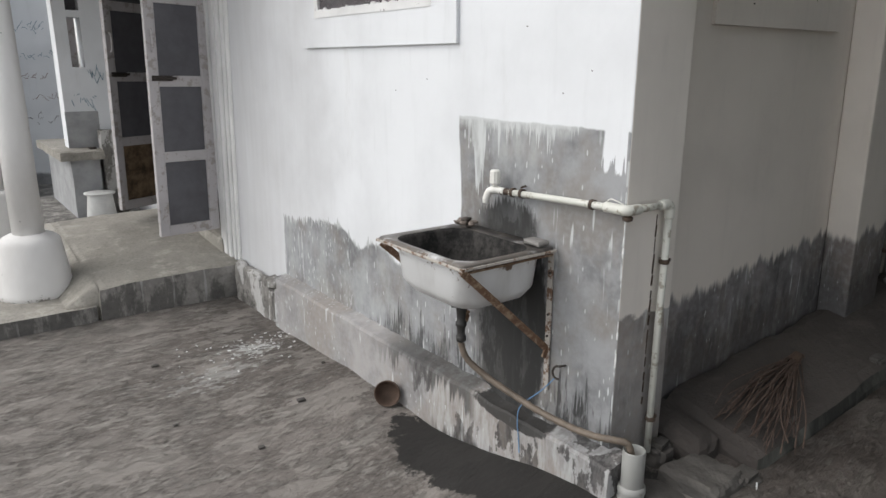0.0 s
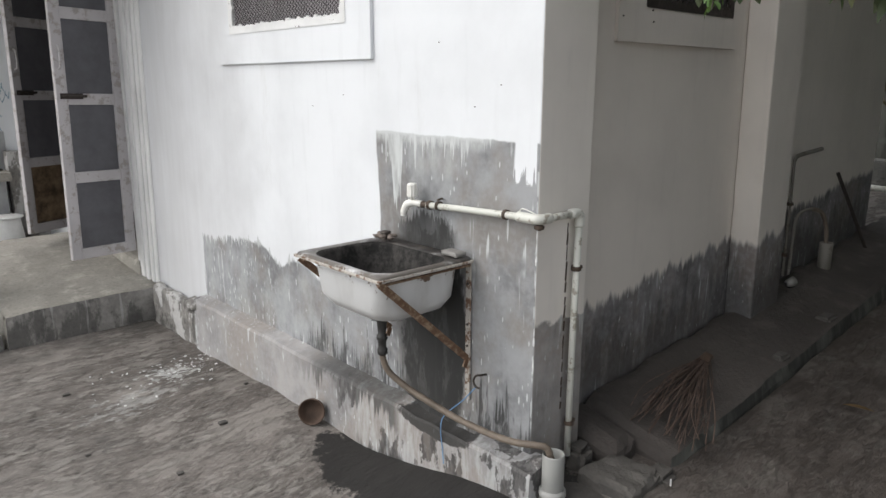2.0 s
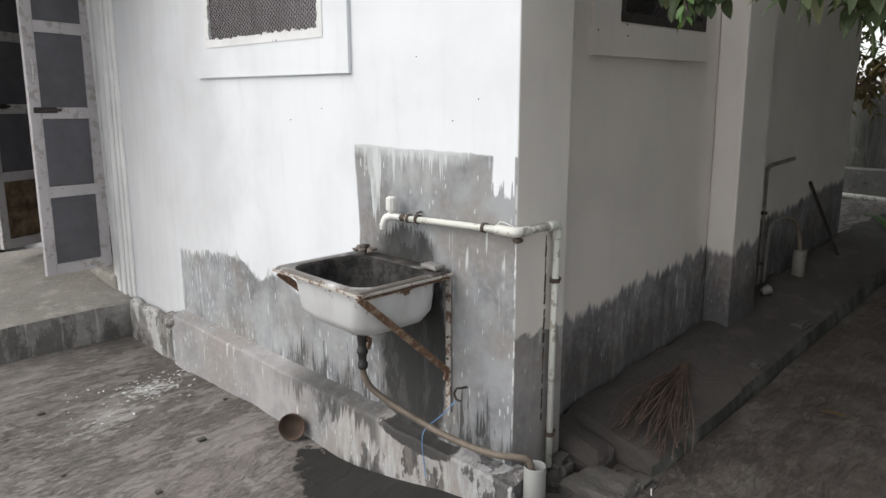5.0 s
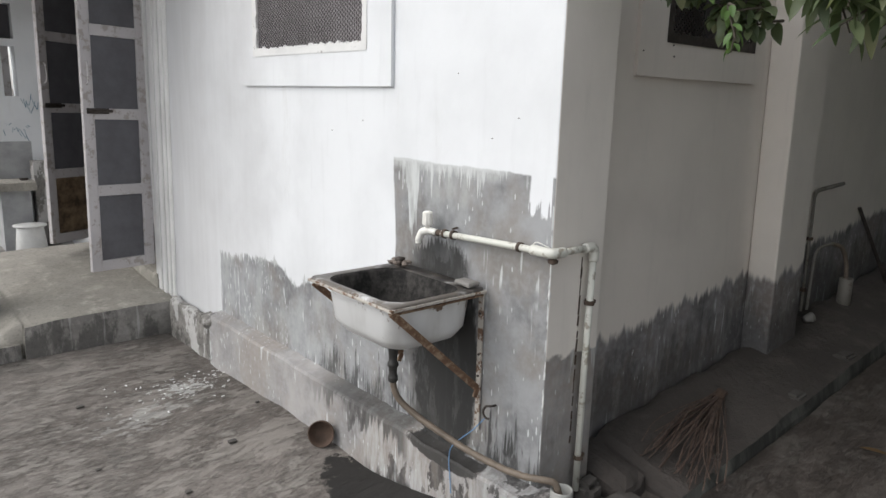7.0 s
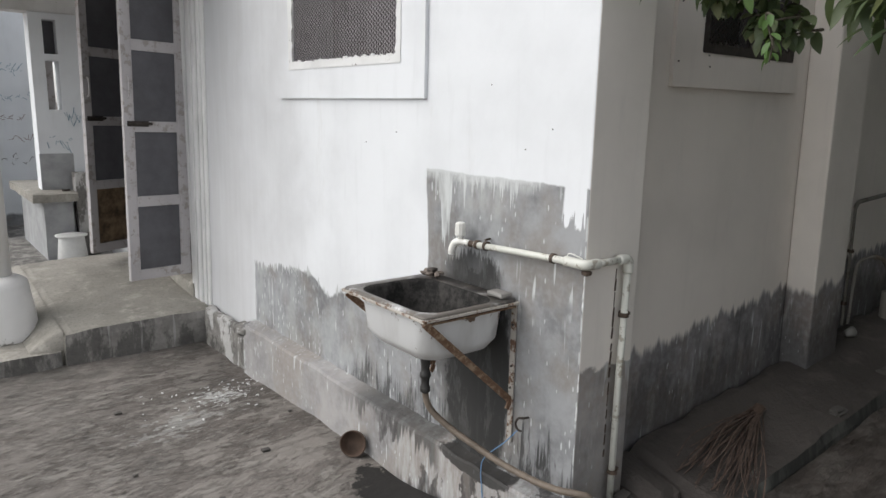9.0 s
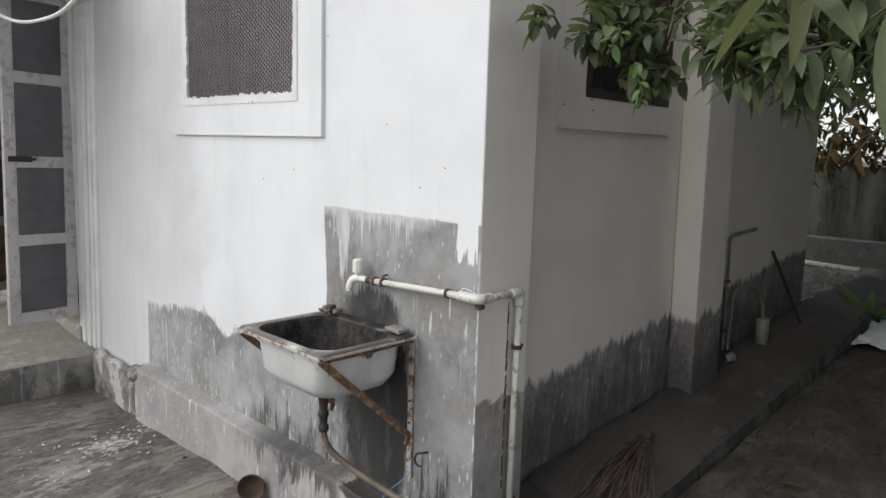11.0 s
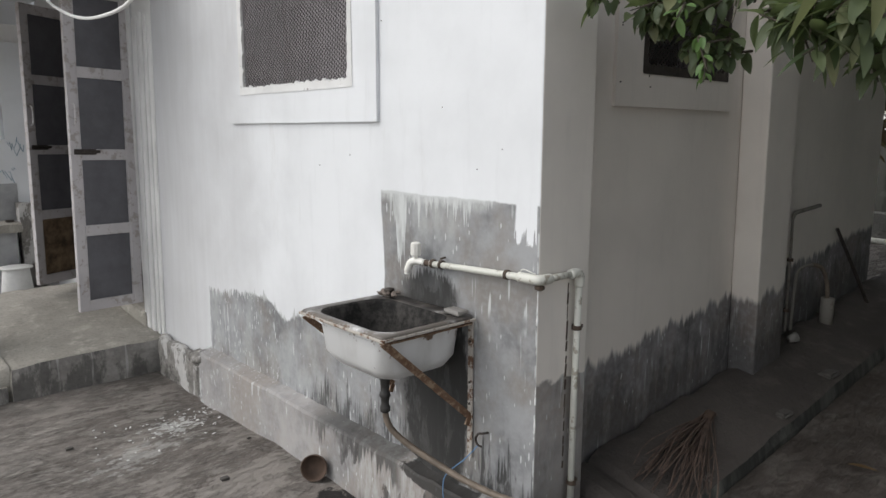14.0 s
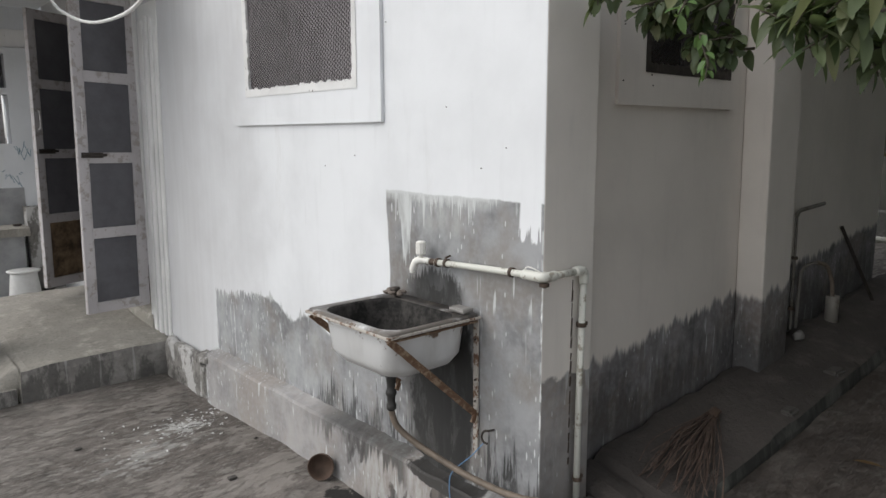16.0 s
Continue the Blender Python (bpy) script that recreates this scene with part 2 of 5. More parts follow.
def plinth_zone(k):
    grain = k.noise(6, 7, (1, 1, 0.55), 0.66, 6.0)
    fine = k.noise(30, 5, (1, 1, 0.3), 0.7, 2.2)
    tongue = columns(k, 20, 9.0)
    near = k.ss(k.add(k.y, k.mul(k.sub(grain, 0.5), 0.7)), 1.12, 0.88)
    # broad white scars of lime, with black mould in large patches and tongues between them
    worn = k.ss(k.add(grain, k.mul(k.sub(fine, 0.5), 0.12)), 0.475, 0.50)
    dark = k.mul(k.inv(worn), k.add(0.55, k.mul(k.ss(fine, 0.4, 0.6), 0.4)))
    mould = k.mul(k.mul(dark, near), 0.88)
    top_tongue = k.mul(k.ss(k.sub(k.add(0.28, k.mul(tongue, -0.11)), k.z), 0.02, -0.02), k.mul(k.ss(k.y, 1.4, 1.1), k.ss(k.y, 0.58, 0.66)))
    mould = k.mx(mould, k.mul(top_tongue, 0.75))
    damp = k.mul(k.ss(k.sub(k.z, k.add(0.03, k.mul(tongue, 0.06))), 0.02, -0.03), k.ss(k.y, 1.0, 0.7))
    mould = k.mx(mould, k.mul(damp, 0.9))
    grey = 1.0
    wash = k.mul(k.inv(near), k.add(0.04, k.mul(k.noise(6, 4, shift=12.0), 0.20)))
    wash = k.mx(wash, k.mul(k.mul(worn, near), k.add(0.06, k.mul(k.ss(k.noise(26, 6, (1, 1, 0.16), 0.7, 31.0), 0.38, 0.66), 0.40))))
    flecks = k.mul(k.ss(k.voro(48, (1, 1, 0.22)), 0.19, 0.15), k.mul(k.ss(k.y, 1.2, 2.2), k.ss(k.noise(9, 3, shift=6.6), 0.42, 0.5)))
    wash = k.mx(wash, k.mul(flecks, 0.9))
    # the hollow where the ledge has broken away, its recess darkness mixed into the colour
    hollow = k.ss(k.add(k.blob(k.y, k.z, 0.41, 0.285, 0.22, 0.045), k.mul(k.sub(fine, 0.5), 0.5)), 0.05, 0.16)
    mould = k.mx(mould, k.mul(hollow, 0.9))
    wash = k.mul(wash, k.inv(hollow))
    # crumbling end, white flakes over black
    end = k.ss(k.y, 2.44, 2.50)
    crumb = k.noise(9, 7, (1, 1, 0.6), 0.74, 18.0)
    wash = k.mx(wash, k.mul(end, k.mul(k.ss(crumb, 0.53, 0.56), 0.8)))
    mould = k.mx(mould, k.mul(end, k.mul(k.ss(crumb, 0.46, 0.42), 0.8)))
    return grey, mould, wash


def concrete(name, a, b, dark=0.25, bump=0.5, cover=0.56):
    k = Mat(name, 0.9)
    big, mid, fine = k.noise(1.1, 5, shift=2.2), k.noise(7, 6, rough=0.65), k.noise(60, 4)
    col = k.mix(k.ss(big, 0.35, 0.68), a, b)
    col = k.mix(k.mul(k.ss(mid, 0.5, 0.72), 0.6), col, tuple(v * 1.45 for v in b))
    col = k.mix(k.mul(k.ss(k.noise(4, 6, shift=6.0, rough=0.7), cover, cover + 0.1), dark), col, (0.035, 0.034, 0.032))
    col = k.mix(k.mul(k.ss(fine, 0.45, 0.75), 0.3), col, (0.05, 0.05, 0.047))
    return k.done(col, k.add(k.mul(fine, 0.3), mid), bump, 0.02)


def yard_mat():
    k = Mat("yard_concrete", 0.88)
    k.b.inputs["Specular IOR Level"].default_value = 0.15
    big, mid, fine = k.noise(0.9, 5, shift=2.2), k.noise(5, 6, rough=0.65), k.noise(70, 4)
    col = k.mix(k.ss(big, 0.35, 0.68), (0.148, 0.131, 0.118), (0.232, 0.208, 0.190))
    # worn scars of the trowelled skin, long and wavy
    scar = k.noise(9, 7, (0.7, 1.7, 1), 0.72, 4.4)
    col = k.mix(k.mul(k.ss(scar, 0.52, 0.58), 0.7), col, (0.30, 0.28, 0.255))
    col = k.mix(k.mul(k.ss(mid, 0.55, 0.72), 0.6), col, (0.09, 0.088, 0.083))
    col = k.mix(k.mul(k.ss(fine, 0.48, 0.75), 0.35), col, (0.07, 0.07, 0.066))
    pits = k.noise(24, 6, (0.7, 1.5, 1), 0.75, 9.4)
    col = k.mix(k.mul(k.ss(pits, 0.53, 0.62), 0.6), col, (0.32, 0.30, 0.275))
    col = k.mix(k.mul(k.ss(pits, 0.46, 0.35), 0.5), col, (0.05, 0.046, 0.042))
    patch = k.noise(3.4, 8, (0.75, 1.5, 1), 0.66, 15.0)
    col = k.mix(k.mul(k.ss(patch, 0.53, 0.55), 0.62), col, (0.315, 0.29, 0.265))
    # lighter, mottled colour out in the open yard
    yard_pale = k.mul(k.ss(k.add(k.x, k.mul(k.sub(big, 0.5), 1.0)), -0.5, -1.3), k.ss(k.noise(7, 6, (0.8, 1.6, 1), 0.7, 33.0), 0.36, 0.6))
    col = k.mix(k.mul(yard_pale, 0.5), col, (0.335, 0.31, 0.285))
    # lane beside the house: old leaf mould and dirt, with the lane's shade put into the colour
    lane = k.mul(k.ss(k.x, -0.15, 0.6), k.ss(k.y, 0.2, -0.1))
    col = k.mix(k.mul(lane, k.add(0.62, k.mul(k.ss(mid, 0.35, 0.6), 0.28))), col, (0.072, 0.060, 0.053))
    # spilt lime
    lime = k.ss(k.add(k.blob(k.x, k.y, -0.34, 2.22, 0.36, 0.30), k.mul(k.sub(k.noise(26, 4, (1, 1.6, 1), 0.6, 1.0), 0.5), 2.6)), 0.74, 0.86)
    lime2 = k.ss(k.add(k.blob(k.x, k.y, -0.62, 2.0, 0.7, 0.4), k.mul(k.sub(k.noise(16, 4, (1, 1.6, 1), 0.6, 3.0), 0.5), 2.2)), 0.78, 0.9)
    col = k.mix(k.mx(k.mul(lime, 0.7), k.mul(lime2, 0.32)), col, (0.62, 0.62, 0.6))
    # the wet spill at the foot of the plinth
    edge = k.mul(k.sub(k.noise(8, 9, shift=7.0, rough=0.68), 0.5), 1.0)
    wet = k.ss(k.add(k.mx(k.blob(k.x, k.y, -0.10, 0.62, 0.30, 0.46), k.blob(k.x, k.y, -0.05, 0.2, 0.34, 0.55)), edge), 0.14, 0.22)
    col = k.mix(k.mul(wet, 0.96), col, (0.027, 0.026, 0.025))
    # damp dirt along the steps
    damp = k.mul(k.ss(k.y, 2.6, 3.2), k.ss(k.noise(5, 5, shift=3.0), 0.35, 0.6))
    col = k.mix(k.mul(damp, 0.55), col, (0.07, 0.068, 0.062))
    h = k.add(k.mul(fine, 0.25), k.add(k.add(mid, k.mul(pits, 0.8)), k.mul(k.ss(scar, 0.48, 0.6), 0.5)))
    h = k.add(k.mul(h, k.sub(1.0, k.mul(wet, 0.75))), k.mul(wet, 0.95))
    return k.done(col, h, 0.8, 0.025, k.sub(0.9, k.mul(wet, 0.12)))


def riser_mat():
    """Cement edge with black mould creeping up in streaks, cleaner near the house."""
    k = Mat("riser_concrete", 0.9)
    mid, fine = k.noise(6, 6, rough=0.65), k.noise(60, 4)
    col = k.mix(k.ss(mid, 0.35, 0.65), (0.20, 0.19, 0.178), (0.31, 0.295, 0.275))
    col = k.mix(k.mul(k.ss(fine, 0.45, 0.75), 0.3), col, (0.09, 0.087, 0.082))
    streak = k.add(k.noise(9, 7, (1, 1, 0.35), 0.72, 3.0), k.mul(k.ss(k.z, 0.22, 0.05), 0.10))
    streak = k.add(streak, k.mul(k.ss(k.x, -0.25, -0.75), 0.09))
    col = k.mix(k.mul(k.ss(streak, 0.56, 0.68), 0.6), col, (0.035, 0.034, 0.032))
    runs = k.mul(k.ss(k.noise(24, 2, (1, 1, 0.05), 0.5, 5.0), 0.67, 0.71), 0.3)
    col = k.mix(runs, col, (0.6, 0.59, 0.57))
    return k.done(col, k.add(k.mul(fine, 0.3), mid), 0.5, 0.02)


def crumbled_mat():
    """Broken cement with white flakes of lime and black hollows."""
    k = Mat("crumbled_cement", 0.9)
    a, b, fine = k.noise(11, 7, (1, 1, 0.7), 0.72, 3.0), k.noise(8, 7, (1, 1, 0.5), 0.74, 8.0), k.noise(60, 4)
    col = k.mix(k.ss(a, 0.35, 0.65), (0.16, 0.153, 0.142), (0.30, 0.285, 0.265))
    col = k.mix(k.mul(k.ss(b, 0.505, 0.55), 0.75), col, (0.60, 0.59, 0.575))
    col = k.mix(k.mul(k.ss(b, 0.44, 0.38), 0.7), col, (0.055, 0.051, 0.046))
    return k.done(col, k.add(k.mul(fine, 0.3), k.add(a, b)), 0.8, 0.025)


def column_mat():
    """Old whitewash, warm with dust, chipped where it meets the floor."""
    k = Mat("column_whitewash", 0.88)
    n, big = k.noise(16, 7, rough=0.72), k.noise(3, 5, (1, 1, 0.4), shift=2.0)
    col = k.mix(k.ss(big, 0.35, 0.7), (0.80, 0.79, 0.775), (0.68, 0.665, 0.645))
    col = k.mix(k.mul(k.ss(n, 0.68, 0.74), 0.4), col, (0.50, 0.47, 0.43))
    chip = k.ss(k.add(n, k.mul(k.ss(k.z, 0.19, 0.08), 0.20)), 0.68, 0.71)
    col = k.mix(k.mul(chip, 0.85), col, (0.20, 0.185, 0.165))
    return k.done(col, k.add(n, k.mul(chip, -0.5)), 0.5, 0.008)


def worn_white(name, base=(0.74, 0.74, 0.72), chips=(0.22, 0.2, 0.17), amount=0.62, rough=0.6):
    k = Mat(name, rough)
    n = k.noise(18, 6, rough=0.7)
    col = k.mix(k.ss(k.noise(4, 4), 0.35, 0.7), base, tuple(v * 0.86 for v in base))
    col = k.mix(k.mul(k.ss(n, amount, amount + 0.07), 0.85), col, chips)
    return k.done(col, n, 0.25, 0.004)


def rusty(name, paint=(0.55, 0.54, 0.5), lo=0.42):
    k = Mat(name, 0.75)
    n = k.noise(38, 6, rough=0.75)
    rust = k.mix(k.noise(40, 4), (0.075, 0.042, 0.026), (0.21, 0.12, 0.07))
    col = k.mix(k.ss(n, lo, lo + 0.1), paint, rust)
    return k.done(col, k.noise(50, 4), 0.4, 0.003)


def plain(name, col, var=0.8, rough=0.6, scale=20, metal=0.0, bump=0.2):
    k = Mat(name, rough, metal)
    n = k.noise(scale, 5, rough=0.65)
    return k.done(k.mix(k.ss(n, 0.3, 0.7), col, tuple(v * var for v in col)), n, bump, 0.004)


def basin_mat():
    """White enamel, chipped and rusty along the rim."""
    k = Mat("stained_enamel", 0.35)
    n = k.noise(13, 6, rough=0.7)
    outer = k.mix(k.ss(k.noise(5, 5, (1, 1, 0.4)), 0.4, 0.72), (0.66, 0.665, 0.665), (0.46, 0.455, 0.44))
    outer = k.mix(k.ss(k.add(n, k.mul(k.ss(k.z, 0.855, 0.925), 0.15)), 0.655, 0.70), outer, (0.12, 0.075, 0.045))
    rim = k.ss(k.z, 0.928, 0.934)
    col = k.mix(k.mul(rim, k.ss(k.noise(11, 5, shift=3.0), 0.28, 0.5)), outer, (0.13, 0.115, 0.10))
    deck = k.mul(rim, k.mx(k.ss(k.x, -0.16, -0.09), k.mul(k.ss(k.y, 0.69, 0.74), 0.6)))
    col = k.mix(k.mul(deck, k.ss(k.noise(16, 6, shift=6.0, rough=0.7), 0.3, 0.55)), col, (0.035, 0.032, 0.03))
    return k.done(col, n, 0.15, 0.003)


def streaked_mat():
    """Old cement gone black with algae, in long vertical runs; on the kerb face it stands for shade."""
    k = Mat("algae_and_shade_cement", 0.9)
    run = k.noise(5, 6, (1, 1, 0.12), 0.7, 2.0)
    col = k.mix(k.ss(run, 0.4, 0.68), (0.03, 0.03, 0.027), (0.13, 0.13, 0.115))
    col = k.mix(k.mul(k.ss(k.noise(4, 5, shift=5.0), 0.66, 0.7), 0.5), col, (0.18, 0.18, 0.165))
    return k.done(col, run, 0.6, 0.02)


def slime_mat():
    k = Mat("black_slime", 0.85)
    k.b.inputs["Specular IOR Level"].default_value = 0.2
    n = k.noise(13, 6, rough=0.7)
    col = k.mix(k.ss(n, 0.38, 0.66), (0.012, 0.0115, 0.011), (0.06, 0.056, 0.052))
    return k.done(col, n, 0.3, 0.004)


def leaf_mat(name, a, b, c):
    k = Mat(name, 0.5)
    r = k.island()
    col = k.mix(r, a, b)
    col = k.mix(k.ss(r, 0.93, 0.97), col, c)
    col = k.mix(k.mul(k.noise(30, 3), 0.3), col, tuple(v * 0.6 for v in a))
    m = k.done(col, k.noise(60, 3), 0.1, 0.002)
    glow = k.t.nodes.new("ShaderNodeBsdfTranslucent")
    k.t.links.new(k.mix(0.35, col, (0.22, 0.30, 0.06)), glow.inputs[0])
    both = k.t.nodes.new("ShaderNodeMixShader")
    both.inputs[0].default_value = 0.38
    k.t.links.new(k.b.outputs[0], both.inputs[1])
    k.t.links.new(glow.outputs[0], both.inputs[2])
    k.t.links.new(both.outputs[0], k.t.nodes["Material Output"].inputs[0])
    return m


# old=True also greys the door end, colouring in the veranda roof's shade
M_SINKWALL = lime_wall("whitewashed_wall", sink_zone, old=True)
# one limewash twice: shade coloured into the lane wall's copy, light into the pier's
M_LANEWALL_SHADE = lime_wall("lane_wall_wash_shade", lane_zone, (0.72, 0.67, 0.615), (0.82, 0.76, 0.74))
M_PIER_LIT = lime_wall("pier_wash_lit", lane_zone, (0.79, 0.745, 0.69), (1.25, 1.15, 1.08))
M_PLAINWALL = lime_wall("plain_wash", plain_zone)
M_PLINTH = lime_wall("plinth_cement", plinth_zone, (0.54, 0.515, 0.49), (1.09, 1.0, 0.95))
M_YARD = yard_mat()
M_STEP = concrete("step_concrete", (0.26, 0.245, 0.215), (0.34, 0.32, 0.285), 0.2, 0.35)
M_RISER = riser_mat()
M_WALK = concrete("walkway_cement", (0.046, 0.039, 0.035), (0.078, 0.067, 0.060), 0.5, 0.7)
M_ROUGH = crumbled_mat()
M_COLUMN = column_mat()
M_DOORWOOD = worn_white("painted_door_wood", (0.52, 0.495, 0.50), (0.33, 0.295, 0.27), 0.52, 0.6)
M_TRIM = worn_white("trim_paint", (0.78, 0.78, 0.765), (0.30, 0.28, 0.25), 0.68, 0.7)
M_SCREEN = plain("dark_fly_screen", (0.125, 0.123, 0.135), 0.72, 0.75, 5)
M_BOARD = plain("weathered_board", (0.24, 0.165, 0.10), 0.22, 0.8, 9)
M_BOLT = plain("dark_iron", (0.085, 0.072, 0.064), 0.6, 0.55, 30, 0.6)
M_MESH = plain("grey_expanded_metal", (0.44, 0.415, 0.425), 0.75, 0.75, 9)
M_OLDMESH = plain("rusted_expanded_metal", (0.085, 0.068, 0.062), 0.7, 0.8, 14)
M_WINPAINT = worn_white("window_paint", (0.72, 0.72, 0.71), (0.13, 0.11, 0.10), 0.60, 0.7)
M_RUST = rusty("rusty_iron", (0.30, 0.22, 0.15), 0.40)
M_RUSTW = rusty("flaking_iron", (0.44, 0.41, 0.37), 0.50)
M_BASIN = basin_mat()
M_SLIME = slime_mat()
M_PVC = worn_white("white_plastic_pipe", (0.63, 0.63, 0.575), (0.27, 0.24, 0.19), 0.535, 0.42)
M_TAP = plain("white_tap_plastic", (0.80, 0.79, 0.74), 0.9, 0.35)
M_CLIP = plain("rusty_clip", (0.11, 0.08, 0.06), 0.5, 0.7, 40, 0.3)
M_CRUST = plain("crusted_brass", (0.20, 0.165, 0.14), 0.35, 0.85, 45, 0.0, 0.5)
M_HOSE = plain("dirty_hose", (0.19, 0.152, 0.118), 0.6, 0.6, 14)
M_TAIL = plain("black_waste_fitting", (0.035, 0.034, 0.032), 0.7, 0.55)
M_DRAIN = worn_white("grey_drain_plastic", (0.32, 0.32, 0.305), (0.2, 0.19, 0.17), 0.62, 0.5)
M_OLDPIPE = worn_white("old_grey_pipe", (0.20, 0.185, 0.165), (0.12, 0.1, 0.08), 0.55, 0.6)
M_CLAY = plain("brown_clay", (0.10, 0.064, 0.045), 0.6, 0.8, 18)
M_TWIG = plain("dry_twigs", (0.135, 0.092, 0.072), 0.45, 0.85, 30)
M_BARK = plain("tree_bark", (0.10, 0.085, 0.065), 0.6, 0.9, 30, 0, 0.6)
M_LEAF = leaf_mat("leaf_green", (0.070, 0.105, 0.052), (0.165, 0.195, 0.105), (0.22, 0.23, 0.12))
M_NEWLEAF = leaf_mat("fresh_leaf_green", (0.09, 0.18, 0.05), (0.14, 0.24, 0.075), (0.18, 0.26, 0.09))
M_DRYLEAF = leaf_mat("dry_leaf", (0.10, 0.06, 0.032), (0.17, 0.10, 0.05), (0.24, 0.17, 0.10))
M_BLUE = plain("blue_thread", (0.16, 0.30, 0.50), 0.8)
M_CABLE = plain("white_cable_sheath", (0.80, 0.80, 0.78), 0.93, 0.5)
M_BUCKET = plain("white_bucket_plastic", (0.72, 0.72, 0.70), 0.9, 0.45)
M_INK_BLUE = plain("blue_wall_ink", (0.22, 0.33, 0.40), 0.8, 0.9)
M_INK_RED = plain("red_wall_ink", (0.26, 0.17, 0.155), 0.8, 0.9)
M_INK_DARK = plain("dark_wall_ink", (0.08, 0.07, 0.07), 0.8, 0.9)
M_SHEET = plain("white_plastic_sheet", (0.75, 0.77, 0.78), 0.85, 0.4)
M_OLDWALL = concrete("mouldy_boundary_cement", (0.13, 0.13, 0.12), (0.22, 0.215, 0.2), 0.8, 0.8)
M_DARKPANEL = streaked_mat()
# dark colour that stands for the lack of light indoors
M_UNLITROOM = plain("unlit_room_dark", (0.09, 0.082, 0.086), 0.8, 0.9, 3)
M_STONE = concrete("grey_stone", (0.062, 0.056, 0.051), (0.108, 0.10, 0.091), 0.5, 0.8)
M_PATCH = plain("bare_grey_cement", (0.38, 0.385, 0.39), 0.75, 0.9, 6)
M_SOAP = plain("grey_soap", (0.25, 0.24, 0.225), 0.8, 0.6)


# ---- mesh helpers ----
def part(name, bm, material, parent=None, label="", smooth=False):
    me = bpy.data.meshes.new(name)
    bmesh.ops.recalc_face_normals(bm, faces=bm.faces[:])
    for f in bm.faces:
        f.smooth = smooth
    bm.to_mesh(me)
    bm.free()
    for m in (material if isinstance(material, (list, tuple)) else (material,)):
        me.materials.append(m)
    ob = new(name, me)
    if parent is not None:
        ob.parent = parent
    if label:
        tagged(ob, label)
    return ob


def thing(name, label, category, group="", kind=""):
    return tagged(new(name), label, category, group, kind)


def box(bm, x0, x1, y0, y1, z0, z1, bevel=0.0, m=None):
    made = bmesh.ops.create_cube(bm, size=1.0)["verts"]
    bmesh.ops.transform(bm, matrix=Matrix.Translation(((x0 + x1) / 2, (y0 + y1) / 2, (z0 + z1) / 2)) @ Matrix.Diagonal((x1 - x0, y1 - y0, z1 - z0, 1)), verts=made)
    if bevel:
        edges = list({e for v in made for e in v.link_edges})
        made = bmesh.ops.bevel(bm, geom=edges, offset=bevel, segments=2, affect='EDGES', profile=0.5)["verts"]
    if m is not None:
        bmesh.ops.transform(bm, matrix=m, verts=[v for v in made if v.is_valid])
    return bm


def rough_box(x0, x1, y0, y1, z0, z1, step=0.05, amp=0.008, seed=0.0, top=None, worn=0.0):
    """A block with a fine skin, pushed about by noise; top(x, y) may lift or sink its upper face. Edges wear off by worn."""
    bm = bmesh.new()
    n = [max(1, min(90, round((b - a) / step))) for a, b in ((x0, x1), (y0, y1), (z0, z1))]
    lo, hi = (x0, y0, z0), (x1, y1, z1)
    seen = {}

    def vert(i, j, k):
        if (i, j, k) not in seen:
            p = Vector([lo[a] + (hi[a] - lo[a]) * (i, j, k)[a] / n[a] for a in range(3)])
            ends = [(-1 if c == 0 else 1 if c == n[a] else 0) for a, c in enumerate((i, j, k))]
            if top and k:
                p.z = z0 + (p.z - z0) * (top(p.x, p.y) - z0) / (z1 - z0)
            if worn and sum(map(abs, ends)) > 1:
                w = worn * (0.6 + 0.8 * noise.noise(p * 7 + Vector((seed, 3, 1))))
                p -= Vector(ends) * w
            p += noise.noise_vector(p * 6 + Vector((seed, seed, 0))) * amp + noise.noise_vector(p * 23 + Vector((0, seed, 0))) * amp * 0.4
            seen[i, j, k] = bm.verts.new(p)
        return seen[i, j, k]

    for a in range(3):
        b, c = (a + 1) % 3, (a + 2) % 3
        for side in (0, n[a]):
            for u in range(n[b]):
                for v in range(n[c]):
                    ids = []
                    for du, dv in ((0, 0), (1, 0), (1, 1), (0, 1)):
                        ijk = [0, 0, 0]
                        ijk[a], ijk[b], ijk[c] = side, u + du, v + dv
                        ids.append(vert(*ijk))
                    bm.faces.new(ids)
    return bm


def tube(bm, pts, r, seg=10, caps=True):
    """A round tube along points; r is a number or one for each point."""
    pts = [Vector(p) for p in pts]
    rs = r if isinstance(r, (list, tuple)) else [r] * len(pts)
    rings, side = [], None
    for i, p in enumerate(pts):
        d = (pts[min(i + 1, len(pts) - 1)] - pts[max(i - 1, 0)]).normalized()
        if side is None:
            side = d.orthogonal().normalized()
        side = (side - d * side.dot(d)).normalized()
        other = d.cross(side)
        rings.append([bm.verts.new(p + (side * math.cos(a) + other * math.sin(a)) * rs[i]) for a in [2 * math.pi * s / seg for s in range(seg)]])
    for a, b in zip(rings, rings[1:]):
        for s in range(seg):
            bm.faces.new((a[s], a[(s + 1) % seg], b[(s + 1) % seg], b[s]))
    if caps:
        bm.faces.new(rings[0][::-1])
        bm.faces.new(rings[-1])
    return bm


